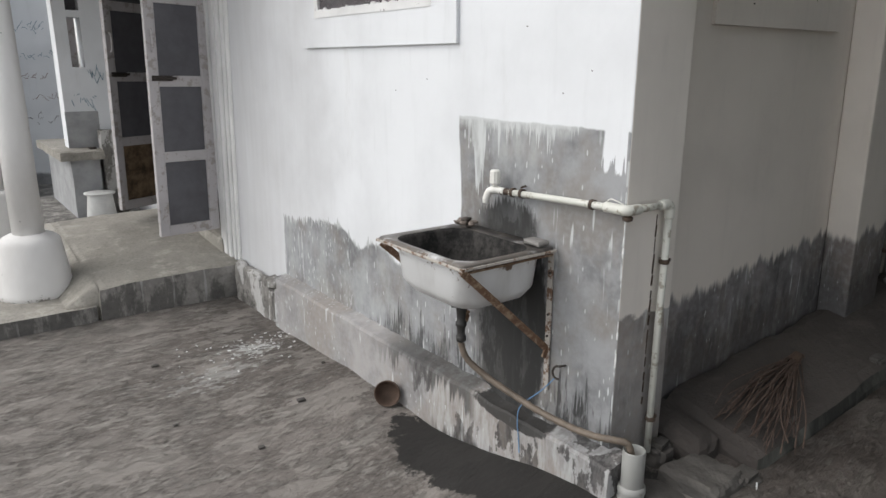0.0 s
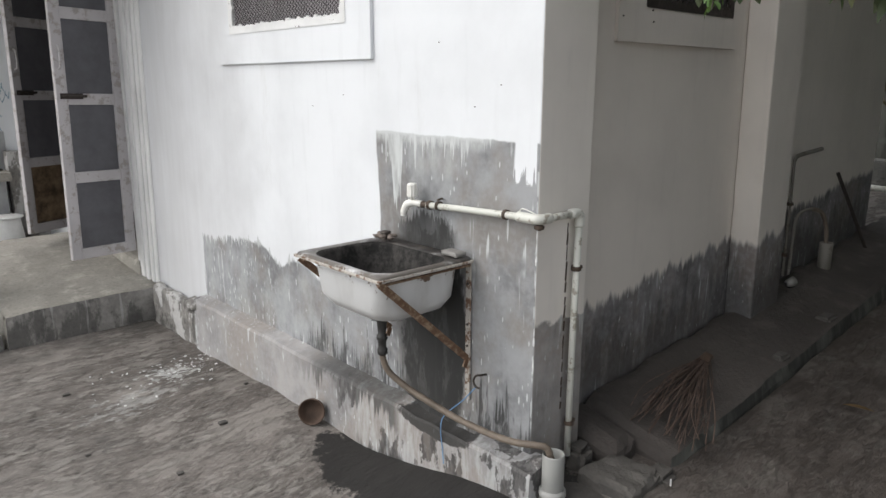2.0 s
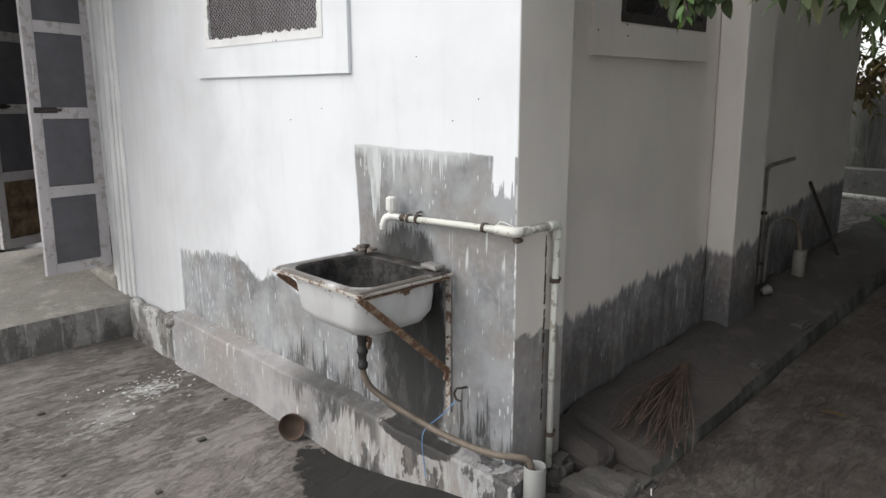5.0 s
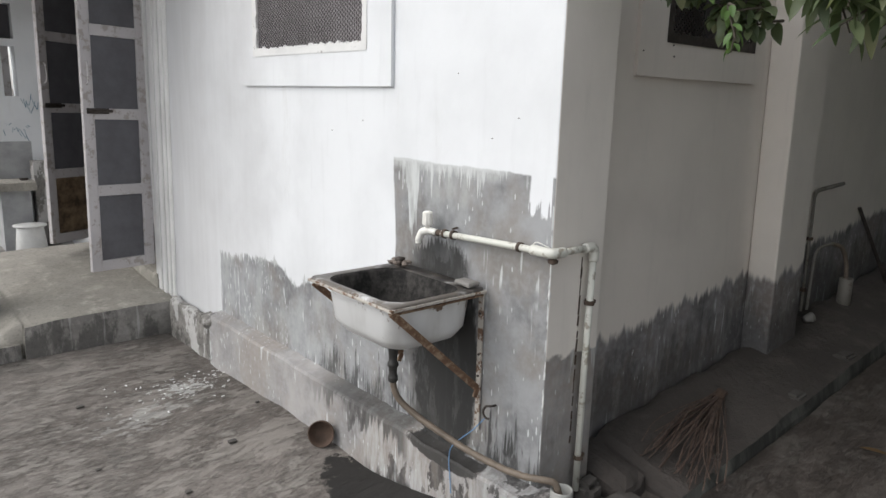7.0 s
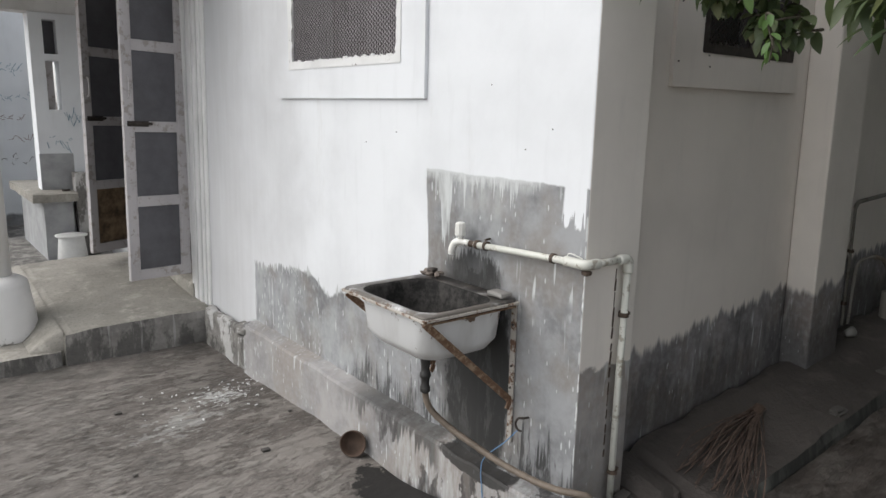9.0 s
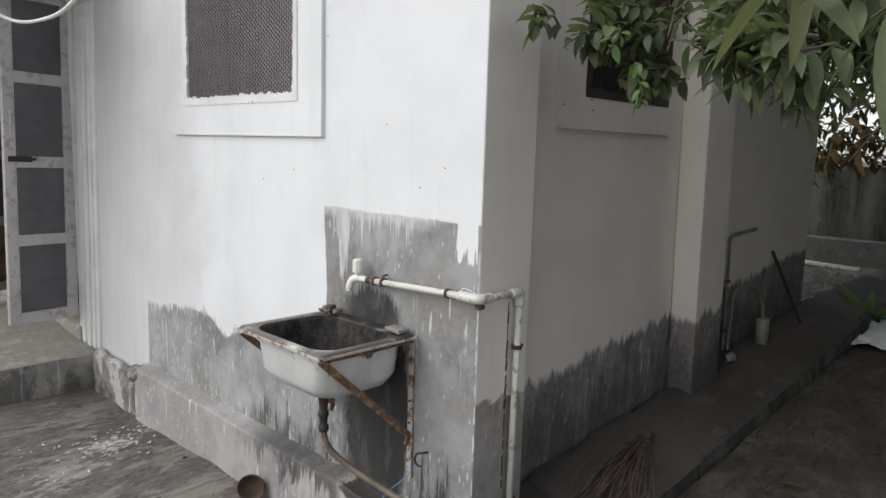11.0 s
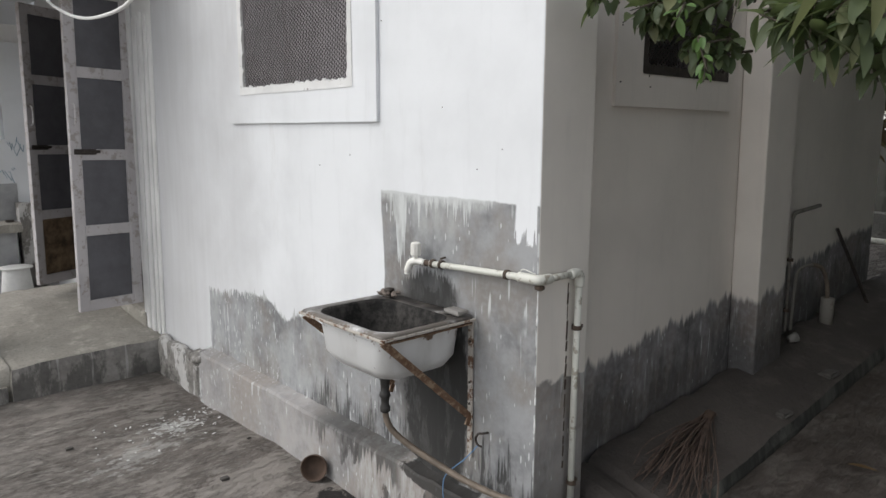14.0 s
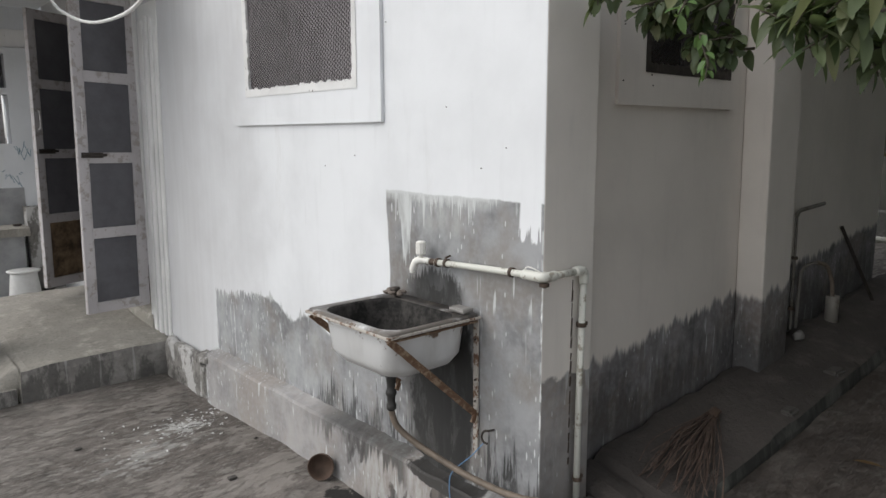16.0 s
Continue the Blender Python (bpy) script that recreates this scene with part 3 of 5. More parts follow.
def curve_pts(pts, n=8):
    """A smooth line through points (Catmull-Rom)."""
    p = [Vector(q) for q in pts]
    p = [p[0] * 2 - p[1]] + p + [p[-1] * 2 - p[-2]]
    out = []
    for i in range(1, len(p) - 2):
        for s in range(n):
            t = s / n
            a, b, c, d = p[i - 1:i + 3]
            out.append(0.5 * ((2 * b) + (c - a) * t + (2 * a - 5 * b + 4 * c - d) * t * t + (3 * b - a - 3 * c + d) * t ** 3))
    return out + [p[-2]]


def lathe(bm, profile, seg=24, m=None, square=0.0):
    """Turns rows of (radius, height) about z."""
    rings = []
    for r, z in profile:
        ring = []
        for s in range(seg):
            a = 2 * math.pi * s / seg
            ring.append(bm.verts.new((r * math.cos(a), r * math.sin(a), z)))
        rings.append(ring)
    for a, b in zip(rings, rings[1:]):
        for s in range(seg):
            bm.faces.new((a[s], a[(s + 1) % seg], b[(s + 1) % seg], b[s]))
    bm.faces.new(rings[0][::-1])
    bm.faces.new(rings[-1])
    if m is not None:
        bmesh.ops.transform(bm, matrix=m, verts=[v for ring in rings for v in ring])
    return bm


def holed_wall(us, vs, holes, place, thick):
    """A wall with openings: us, vs are cuts along it and up it; holes are (u0, u1, v0, v1); place(u, v, d) gives the point at depth d."""
    us = sorted(set(us) | {h[0] for h in holes} | {h[1] for h in holes})
    vs = sorted(set(vs) | {h[2] for h in holes} | {h[3] for h in holes})
    bm, seen = bmesh.new(), {}

    def v(i, j, d):
        if (i, j, d) not in seen:
            seen[i, j, d] = bm.verts.new(place(us[i], vs[j], thick * d))
        return seen[i, j, d]

    def solid(i, j):
        if not (0 <= i < len(us) - 1 and 0 <= j < len(vs) - 1):
            return False
        u, w = (us[i] + us[i + 1]) / 2, (vs[j] + vs[j + 1]) / 2
        return not any(h[0] < u < h[1] and h[2] < w < h[3] for h in holes)

    for i in range(len(us) - 1):
        for j in range(len(vs) - 1):
            if not solid(i, j):
                continue
            for d in (0, 1):
                bm.faces.new((v(i, j, d), v(i + 1, j, d), v(i + 1, j + 1, d), v(i, j + 1, d)))
            for (a, b), (c, e) in (((i - 1, j), ((i, j), (i, j + 1))), ((i + 1, j), ((i + 1, j), (i + 1, j + 1))), ((i, j - 1), ((i, j), (i + 1, j))), ((i, j + 1), ((i, j + 1), (i + 1, j + 1)))):
                if not solid(a, b):
                    bm.faces.new((v(*c, 0), v(*e, 0), v(*e, 1), v(*c, 1)))
    return bm


def strip_between(bm, p, q, w, t, normal):
    """A flat bar from p to q, w wide across normal and t thick along it."""
    p, q, nrm = Vector(p), Vector(q), Vector(normal).normalized()
    d = (q - p).normalized()
    nrm = (nrm - d * nrm.dot(d)).normalized()
    s = d.cross(nrm) * w / 2
    k = nrm * t / 2
    vs = [bm.verts.new(c) for e in (p, q) for c in (e - s - k, e + s - k, e + s + k, e - s + k)]
    for f in ((0, 1, 2, 3), (7, 6, 5, 4), (0, 4, 5, 1), (1, 5, 6, 2), (2, 6, 7, 3), (3, 7, 4, 0)):
        bm.faces.new([vs[i] for i in f])
    return bm


def smooth01(v, a, b):
    t = max(0.0, min(1.0, (v - a) / (b - a)))
    return t * t * (3 - 2 * t)


# ---- ground ----
def ground_z(x, y):
    """The yard is level; the lane along the house climbs away from its corner."""
    w = smooth01(x - y, -1.0, 0.0) * smooth01(x, -1.2, -0.3)
    near = 0.035 * smooth01(-y, -2.4, -1.6) * smooth01(x, -0.7, -0.2)
    return near * (1 - w) + w * (0.19 + 0.065 * max(0.0, min(x, 6.0)))


def build_ground():
    def cuts(fine_lo, fine_hi, step, far):
        inner = list(np.arange(fine_lo, fine_hi + 1e-6, step))
        out, d = [], step
        a, b = fine_lo, fine_hi
        left, right = [], []
        while b < far:
            d *= 1.35
            a, b = a - d, b + d
            left.append(a)
            right.append(b)
        return left[::-1] + inner + right

    xs, ys = cuts(-3.0, 4.2, 0.05, 900), cuts(-2.0, 3.6, 0.05, 900)
    verts, faces = [], []
    for y in ys:
        for x in xs:
            z = ground_z(x, y)
            if abs(x) < 8 and abs(y) < 8:
                p = Vector((x, y, 0))
                z += 0.010 * noise.noise(p * 1.3) + 0.006 * noise.noise(p * 5) + 0.003 * noise.noise(p * 14)
            verts.append((x, y, z - 0.004))
    w = len(xs)
    for j in range(len(ys) - 1):
        for i in range(w - 1):
            a = j * w + i
            faces.append((a, a + 1, a + w + 1, a + w))
    me = bpy.data.meshes.new("ground")
    me.from_pydata(verts, [], faces)
    me.polygons.foreach_set("use_smooth", [True] * len(faces))
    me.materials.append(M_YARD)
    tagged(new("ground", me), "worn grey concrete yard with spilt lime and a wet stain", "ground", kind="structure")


build_ground()

# ---- the house ----
TOP = 3.3
DOOR = (3.50, 4.80, 0.0, 2.49)
WIN1 = (0.975, 1.945, 1.757, 2.75)
WIN2 = (0.708, 1.385, 1.80, 2.6)


def wall(name, bm, mat, label, parent=None):
    ob = part(name, bm, mat, parent)
    return tagged(ob, label, "wall", kind="structure")


wall_west = wall("wall_west", holed_wall([0.1185, 5.9], [-0.3, TOP], [WIN1, DOOR], lambda u, v, d: (d, u, v), 0.23), M_SINKWALL,
                 "white limewashed plaster wall with a flaking grey cement band below")
wall_south = wall("wall_south", holed_wall([0.2655, 3.62], [-0.3, TOP], [WIN2], lambda u, v, d: (u, 0.12 + d, v), 0.23), M_LANEWALL_SHADE,
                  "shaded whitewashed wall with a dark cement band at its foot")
wall("wall_east", box(bmesh.new(), 3.39, 3.62, 0.352, 5.9, -0.3, TOP), M_PLAINWALL, "plain whitewashed back wall of the house")
wall("wall_north", box(bmesh.new(), 0.232, 3.388, 5.67, 5.9, -0.3, TOP), M_PLAINWALL, "plain whitewashed end wall of the house")
# two added inner walls, unseen outside, that keep the window's room dark
wall("wall_partition_added", box(bmesh.new(), 0.232, 3.388, 3.05, 3.15, 0.302, TOP), M_UNLITROOM, "added inner wall that stops light from the door, coloured dark")
wall("wall_inner_added", box(bmesh.new(), 0.40, 0.50, 0.352, 3.048, 0.302, TOP), M_UNLITROOM, "added wall behind the meshed window, coloured dark as an unlit room")
tagged(part("ceiling", box(bmesh.new(), -0.0, 3.62, 0.0, 5.9, TOP + 0.002, TOP + 0.15), M_PLAINWALL), "flat cement roof slab of the house", "ceiling", kind="structure")
tagged(part("floor", box(bmesh.new(), 0.232, 3.388, 0.352, 5.668, 0.2, 0.3), M_WALK), "dark cement floor inside the house", "floor", kind="structure")
# piers that stand proud of the lane wall
bm = box(bmesh.new(), 0.0, 0.265, -0.004, 0.1185, 0.0, TOP)
bmesh.ops.bevel(bm, geom=[e for e in bm.edges if abs(e.verts[0].co.z - e.verts[1].co.z) > 1 and e.verts[0].co.y < 0], offset=0.005, segments=2, affect='EDGES', profile=0.5)
ob = part("pilaster", bm, [M_PIER_LIT, M_SINKWALL], wall_south, "corner pier with flaking lime")
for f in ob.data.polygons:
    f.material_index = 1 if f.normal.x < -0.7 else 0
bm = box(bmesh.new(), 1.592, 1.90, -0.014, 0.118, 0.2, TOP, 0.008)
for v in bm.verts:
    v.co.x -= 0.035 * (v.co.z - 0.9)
part("pilaster", bm, M_LANEWALL_SHADE, wall_south)

# the plinth along the yard wall, with its sloping ledge
bm = bmesh.new()
ys = np.linspace(-0.068, 2.50, 110)
rows = []
for y in ys:
    j = noise.noise(Vector((0, y * 4, 1))) * 0.008
    k = noise.noise(Vector((3, y * 11, 1))) * 0.007 + noise.noise(Vector((5, y * 30, 1))) * 0.004
    gone = 0.026 * smooth01(y, 0.20, 0.27) * smooth01(y, 0.62, 0.55) + 0.02 * max(0.0, noise.noise(Vector((9, y * 9, 1)))) * smooth01(y, 0.7, 0.5)
    rows.append([bm.verts.new(p) for p in ((-0.084 + j, y, -0.1), (-0.080 + j, y, 0.15 + k), (-0.077 + j, y, 0.282 + k), (-0.070 + j, y, 0.294 + k - gone * 0.1), (-0.060 + j, y, 0.297 + k - gone * 0.9), (-0.001, y, 0.312 + k - gone * 1.1), (0.03, y, 0.312), (0.03, y, -0.1))])
for a, b in zip(rows, rows[1:]):
    for i in range(7):
        bm.faces.new((a[i], a[i + 1], b[i + 1], b[i]))
bm.faces.new(rows[0])
bm.faces.new(rows[-1][::-1])
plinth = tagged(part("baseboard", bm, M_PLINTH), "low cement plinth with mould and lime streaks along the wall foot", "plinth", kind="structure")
part("broken_end", rough_box(-0.075, -0.004, 2.53, 3.175, -0.05, 0.30, 0.02, 0.016, 2.0, worn=0.016, top=lambda x, y: 0.215 + 0.03 * smooth01(y, 2.55, 3.0) + 0.03 * noise.noise(Vector((x * 9, y * 9, 2)))), M_ROUGH, plinth, "crumbling broken cement block")
part("ledge_flake", rough_box(-0.092, 0.0, 2.46, 2.64, 0.215, 0.275, 0.022, 0.016, 5.0, worn=0.02), M_ROUGH, plinth, "crumbled cement flake")


def veranda_step():
    def rise(x, y):
        return 0.218 + 0.112 * smooth01(y, 3.1, 4.8) - 0.02 * smooth01(x, -0.55, -1.0)
    bm = rough_box(-0.92, -0.003, 3.19, 4.92, -0.1, 0.2, 0.05, 0.006, 1.0, rise, 0.012)
    st = tagged(part("pavement", bm, [M_STEP, M_RISER]), "cream cement landing with a black mouldy riser before the door", "step", kind="structure")
    for f in st.data.polygons:
        f.material_index = 1 if f.normal.y < -0.6 and f.center.y < 3.26 else 0
    bm = rough_box(-3.2, -0.93, 3.195, 8.6, -0.1, 0.10, 0.08, 0.006, 4.0, None, 0.01)
    low = tagged(part("pavement", bm, [M_STEP, M_RISER]), "low cement veranda floor with a damp dark edge", "veranda floor", kind="structure")
    for f in low.data.polygons:
        f.material_index = 1 if f.normal.y < -0.6 and f.center.y < 3.4 else 0
    # the sloping cheek between landing and low floor
    bm = bmesh.new()
    rows = []
    for i in range(30):
        y = 3.23 + i * 1.68 / 29
        up = rise(-0.93, y)
        j = noise.noise(Vector((1, y * 6, 0))) * 0.006
        rows.append([bm.verts.new(p) for p in ((-0.915, y, up + j), (-0.96, y, up - 0.012 + j), (-1.10, y, 0.102 + j), (-1.10, y, 0.0), (-0.915, y, 0.0))])
    for a, b in zip(rows, rows[1:]):
        for i in range(4):
            bm.faces.new((a[i], a[i + 1], b[i + 1], b[i]))
    bm.faces.new(rows[0])
    part("sloping_edge", bm, M_STEP, st, "", True)
    bm = rough_box(-0.925, -0.003, 4.93, 8.6, -0.1, 0.14, 0.09, 0.005, 6.0)
    tagged(part("pavement", bm, M_RISER), "dark worn cement floor of the veranda", "veranda floor", kind="structure")


veranda_step()


# ---- the walkway and kerb in the lane ----
def walk_top(x, y):
    return 0.30 + 0.085 * min(x, 3.7) - 0.07 * smooth01(y, 0.1, -0.3)


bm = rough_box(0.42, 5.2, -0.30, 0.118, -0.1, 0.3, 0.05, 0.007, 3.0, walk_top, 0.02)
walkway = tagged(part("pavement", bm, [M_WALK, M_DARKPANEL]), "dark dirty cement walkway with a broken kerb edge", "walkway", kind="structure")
# the kerb's shadow band, coloured onto its outward faces
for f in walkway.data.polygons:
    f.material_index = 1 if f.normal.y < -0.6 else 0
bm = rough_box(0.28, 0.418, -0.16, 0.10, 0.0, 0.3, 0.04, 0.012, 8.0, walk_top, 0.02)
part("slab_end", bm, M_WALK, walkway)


def stone_block(loc, size, seed, label):
    x, y, z = loc
    a, b, c = size
    bm = rough_box(x - a / 2, x + a / 2, y - b / 2, y + b / 2, z, z + c, 0.02, 0.018, seed, None, 0.03)
    tagged(part("cement_block", bm, M_STONE), label, "block", "broken blocks at the walkway's end")


stone_block((0.245, -0.20, 0.09), (0.21, 0.21, 0.155), 11.0, "rough grey cement block at the walkway's end")
stone_block((0.365, -0.285, 0.13), (0.10, 0.10, 0.11), 14.0, "grey cement lump with a white lime run")
stone_block((0.225, -0.045, 0.10), (0.10, 0.07, 0.18), 17.0, "broken cement lump at the foot of the pier")
for x, y, a in ((1.41, -0.245, 0.05), (1.97, -0.235, 0.06), (0.72, -0.25, 0.03)):
    bm = rough_box(x - a, x + a, y - a * 0.6, y + a * 0.6, walk_top(x, y) - 0.02, walk_top(x, y) + 0.010, 0.012, 0.008, x * 9, None, 0.012)
    tagged(part("cement_lump", bm, M_STONE), "pale cement lump stuck on the kerb edge", "lump", "lumps along the kerb")
part("cement_mound", lathe(bmesh.new(), [(0.21, -0.06), (0.19, 0.0), (0.15, 0.03), (0.08, 0.045), (0.02, 0.05)], 28, pose(0.05, -0.15, 0.155)), M_STONE, walkway, "cement collar round the drain", True)


# ---- windows ----
def window(name, lay, lime, hole, surround, label):
    """lay(u, v, d): d metres out from the wall face. surround: (u0, u1, v0) of the plaster band."""
    win = tagged(new(name), label, "window", kind="structure")
    u0, u1, v0 = surround
    h0, h1, w0, w1 = hole
    top = w1 + (w0 - v0)
    bm = holed_wall([u0, u1], [v0, top], [hole], lambda u, v, d: lay(u, v, 0.016 - d), 0.015)
    part("window_surround", bm, lime, win, "white plaster band round the opening")
    # added lining over the white reveal; the opening's shade is its colour
    bm = holed_wall([h0 + 0.002, h1 - 0.002], [w0 + 0.002, w1 - 0.002], [(h0 + 0.012, h1 - 0.012, w0 + 0.012, w1 - 0.012)], lambda u, v, d: lay(u, v, -0.012 - d), 0.214)
    part("added_lining", bm, M_UNLITROOM, win, "added lining, coloured dark to shade the opening")
    # frame with ragged paint along the mesh
    rnd = random.Random(len(name) * 7 + int(u0 * 100))
    bm = bmesh.new()
    e = 0.036

    def ragged(p0, p1, inward, n):
        prev = None
        for i in range(n + 1):
            t = i / n
            a = [p0[k] + (p1[k] - p0[k]) * t - 0.003 * inward[k] for k in (0, 1)]
            w = e * (0.85 + 0.25 * rnd.random()) if rnd.random() < 0.88 else e * 1.25
            pair = [bm.verts.new(lay(a[0], a[1], 0.0185)), bm.verts.new(lay(a[0] + inward[0] * w, a[1] + inward[1] * w, 0.0165))]
            back = [bm.verts.new(lay(a[0], a[1], 0.002)), bm.verts.new(lay(a[0] + inward[0] * w, a[1] + inward[1] * w, 0.006))]
            if prev:
                bm.faces.new((prev[0], prev[1], pair[1], pair[0]))
                bm.faces.new((prev[1], prev[3], back[1], pair[1]))
                bm.faces.new((prev[3], prev[2], back[0], back[1]))
            prev = pair + back

    ragged((h0, w0), (h1, w0), (0, 1), 110)
    ragged((h0, w1), (h1, w1), (0, -1), 60)
    ragged((h0, w0), (h0, w1), (1, 0), 60)
    ragged((h1, w0), (h1, w1), (-1, 0), 60)
    part("window_frame", bm, M_WINPAINT if lime is M_SINKWALL else M_BOLT, win, "flaking white frame edge" if lime is M_SINKWALL else "dark frame edge")
    # expanded metal: upright zigzag strands that meet at their points and leave tall narrow gaps
    bm = bmesh.new()
    pitch_u, pitch_v, wid = 0.0125, 0.019, 0.0062
    n = int((h1 - h0) / pitch_u)
    m = int((w1 - w0) / pitch_v * 2)
    for i in range(n + 1):
        u = h0 + 0.002 + i * pitch_u
        prev = None
        for j in range(m + 1):
            v = w0 + j * pitch_v / 2
            uu = u + (pitch_u * 0.5 * (1 if j % 2 else -1)) * (1 if i % 2 else -1) * 0.62
            d = 0.008 + 0.002 * math.sin(u * 9 + v * 5)
            pair = [bm.verts.new(lay(uu - wid / 2, v, d)), bm.verts.new(lay(uu + wid / 2, v, d - 0.0015))]
            if prev:
                bm.faces.new((prev[0], prev[1], pair[1], pair[0]))
            prev = pair
    part("window_mesh", bm, M_MESH if lime is M_SINKWALL else M_OLDMESH, win, "grey expanded metal mesh" if lime is M_SINKWALL else "dark rusted mesh")
    return win


window("window_1", lambda u, v, d: (-d, u, v), M_SINKWALL, WIN1, (0.815, 2.072, 1.615), "white framed window covered with grey expanded metal mesh")
window("window_2", lambda u, v, d: (u, 0.12 - d, v), M_LANEWALL_SHADE, WIN2, (0.535, 1.425, 1.672), "shaded window with dark mesh in a plaster band")
# nails and knots beside the windows
for y, z in ((0.45, 1.66), (0.275, 1.45), (1.02, 1.48), (0.16, 1.52), (1.25, 1.43), (0.795, 1.99)):
    ob = part("nail", tube(bmesh.new(), [(0.01, y, z), (-0.004, y, z + 0.001)], 0.0019, 6), M_BOLT, wall_west)

for x, z in ((0.56, 1.76), (0.56, 1.96), (0.75, 1.79), (0.76, 1.75)):
    part("nail", tube(bmesh.new(), [(x, 0.13, z), (x, 0.100, z - 0.001)], 0.0028, 6), M_BOLT, wall_south)


# ---- door ----
def door_leaf(name, hinge, turn, label, boarded, W, lean):
    """A four-panel screen leaf, hung at hinge, that stands out from the wall by turn degrees; its top has sagged back by lean."""
    H, T = 2.07, 0.035
    leaf = tagged(new(name), label, "door", "double door leaves", "structure")
    st, rail = 0.062, 0.07
    rails = [0.0, 0.495, 0.985, 1.50, H - rail]
    for u in (0.0, W - st):
        part("stile", box(bmesh.new(), u, u + st, -T / 2, T / 2, 0, H, 0.004), M_DOORWOOD, leaf)
    for z in rails:
        part("rail", box(bmesh.new(), st, W - st, -T / 2 + 0.002, T / 2 - 0.002, z, z + rail, 0.003), M_DOORWOOD, leaf)
    for i, (a, b) in enumerate(zip(rails, rails[1:])):
        mat = M_BOARD if boarded and i == 0 else M_SCREEN
        part("panel", box(bmesh.new(), st - 0.005, W - st + 0.005, -0.006, 0.006, a + rail - 0.005, b + 0.005), mat, leaf, "stained brown board" if mat is M_BOARD else "dark fly screen")
        for s in (-1, 1):
            bm = bmesh.new()
            for u in (st, W - st):
                d = 0.008 if u == st else -0.008
                box(bm, min(u, u + d), max(u, u + d), s * 0.007 - 0.004, s * 0.007 + 0.004, a + rail, b)
            part("bead", bm, M_DOORWOOD, leaf)
    for s in (-1, 1):
        bolt = part("bolt", tube(bmesh.new(), [(W - 0.03, s * 0.026, 1.035), (W - 0.18, s * 0.026, 1.04)], 0.009, 8), M_BOLT, leaf, "dark iron sliding bolt")
        part("bolt_plate", box(bmesh.new(), W - 0.16, W - 0.02, s * 0.019 - 0.003, s * 0.019 + 0.003, 1.02, 1.055, 0.001), M_BOLT, bolt)
        part("handle", tube(bmesh.new(), curve_pts([(W - 0.03, s * 0.018, 1.20), (W - 0.03, s * 0.04, 1.22), (W - 0.03, s * 0.04, 1.32), (W - 0.03, s * 0.018, 1.34)]), 0.006, 8), M_DOORWOOD, leaf, "worn pull handle")
    leaf.matrix_world = pose(*hinge, 0, 0, turn) @ pose(0, 0, 0, 0, -math.degrees(lean), 0)
    return leaf


door_leaf("door_1", (-0.03, 3.545, 0.40), 190, "open screen door leaf with grey painted frame and dark panels", False, 0.43, 0.02)
door_leaf("door_2", (-0.03, 4.742, 0.41), 208, "open screen door leaf with a stained brown lower panel", True, 0.488, 0.017)
frame_ = tagged(new("trim"), "white moulded door frame with ridged plaster architrave", "door frame", kind="structure")
for y0, w, d, top in ((3.17, 0.325, 0.006, 2.40), (3.175, 0.022, 0.012, 2.24), (3.235, 0.04, 0.019, 2.30), (3.31, 0.05, 0.025, 2.32), (3.41, 0.07, 0.018, 2.30)):
    bm = box(bmesh.new(), -d, -0.0005, y0, y0 + w, 0.22, top, min(0.012, w / 3, d * 0.4))
    for v in bm.verts:
        v.co.y -= 0.04 * (v.co.z - 1.2)
    part("moulding", bm, M_TRIM, frame_)
part("door_head", box(bmesh.new(), -0.035, 0.2, 3.46, 4.86, 2.495, 2.70, 0.006), M_TRIM, frame_)
part("door_jamb", box(bmesh.new(), -0.02, 0.10, 3.502, 3.535, 0.2, 2.49, 0.004), M_TRIM, frame_)
part("door_jamb", box(bmesh.new(), -0.02, 0.10, 4.762, 4.798, 0.2, 2.49, 0.004), M_TRIM, frame_)
part("threshold", rough_box(-0.035, 0.20, 3.50, 4.80, 0.15, 0.335, 0.04, 0.005, 9.0, None, 0.01), M_STEP, frame_, "worn cement door sill")


# ---- veranda columns, roof, counter ----
def column(x, y, label):
    col = thing("veranda_column", label, "column", "veranda columns")
    bm = lathe(bmesh.new(), [(0.222, 0.07), (0.218, 0.14), (0.205, 0.26), (0.184, 0.43), (0.172, 0.462), (0.145, 0.483), (0.098, 0.50), (0.09, 0.5)], 20)
    for v in bm.verts:
        v.co += noise.noise_vector(v.co * 9 + Vector((x, y, 0))) * 0.008
    part("base", bm, M_COLUMN, col, "flared whitewashed base with chipped foot", True)
    part("shaft", lathe(bmesh.new(), [(0.092, 0.49), (0.09, 1.2), (0.082, 2.12)], 28), M_COLUMN, col, "", True)
    part("capital", lathe(bmesh.new(), [(0.082, 2.10), (0.11, 2.16), (0.16, 2.24), (0.21, 2.33), (0.215, 2.5)], 28), M_COLUMN, col, "", True)
    col.location = (x, y, 0)
    return col


column(-1.19, 3.70, "white limewashed veranda column with a flared base")
column(-1.20, 5.65, "white limewashed veranda column farther along the edge")
tagged(part("ceiling", box(bmesh.new(), -1.60, -0.002, 2.80, 6.3, 2.72, 2.86), M_PLAINWALL), "whitewashed veranda roof slab", "ceiling", kind="structure")
tagged(part("trim", box(bmesh.new(), -1.36, -1.02, 3.40, 6.3, 2.5, 2.718, 0.008), M_COLUMN), "whitewashed beam over the veranda columns", "beam", kind="structure")
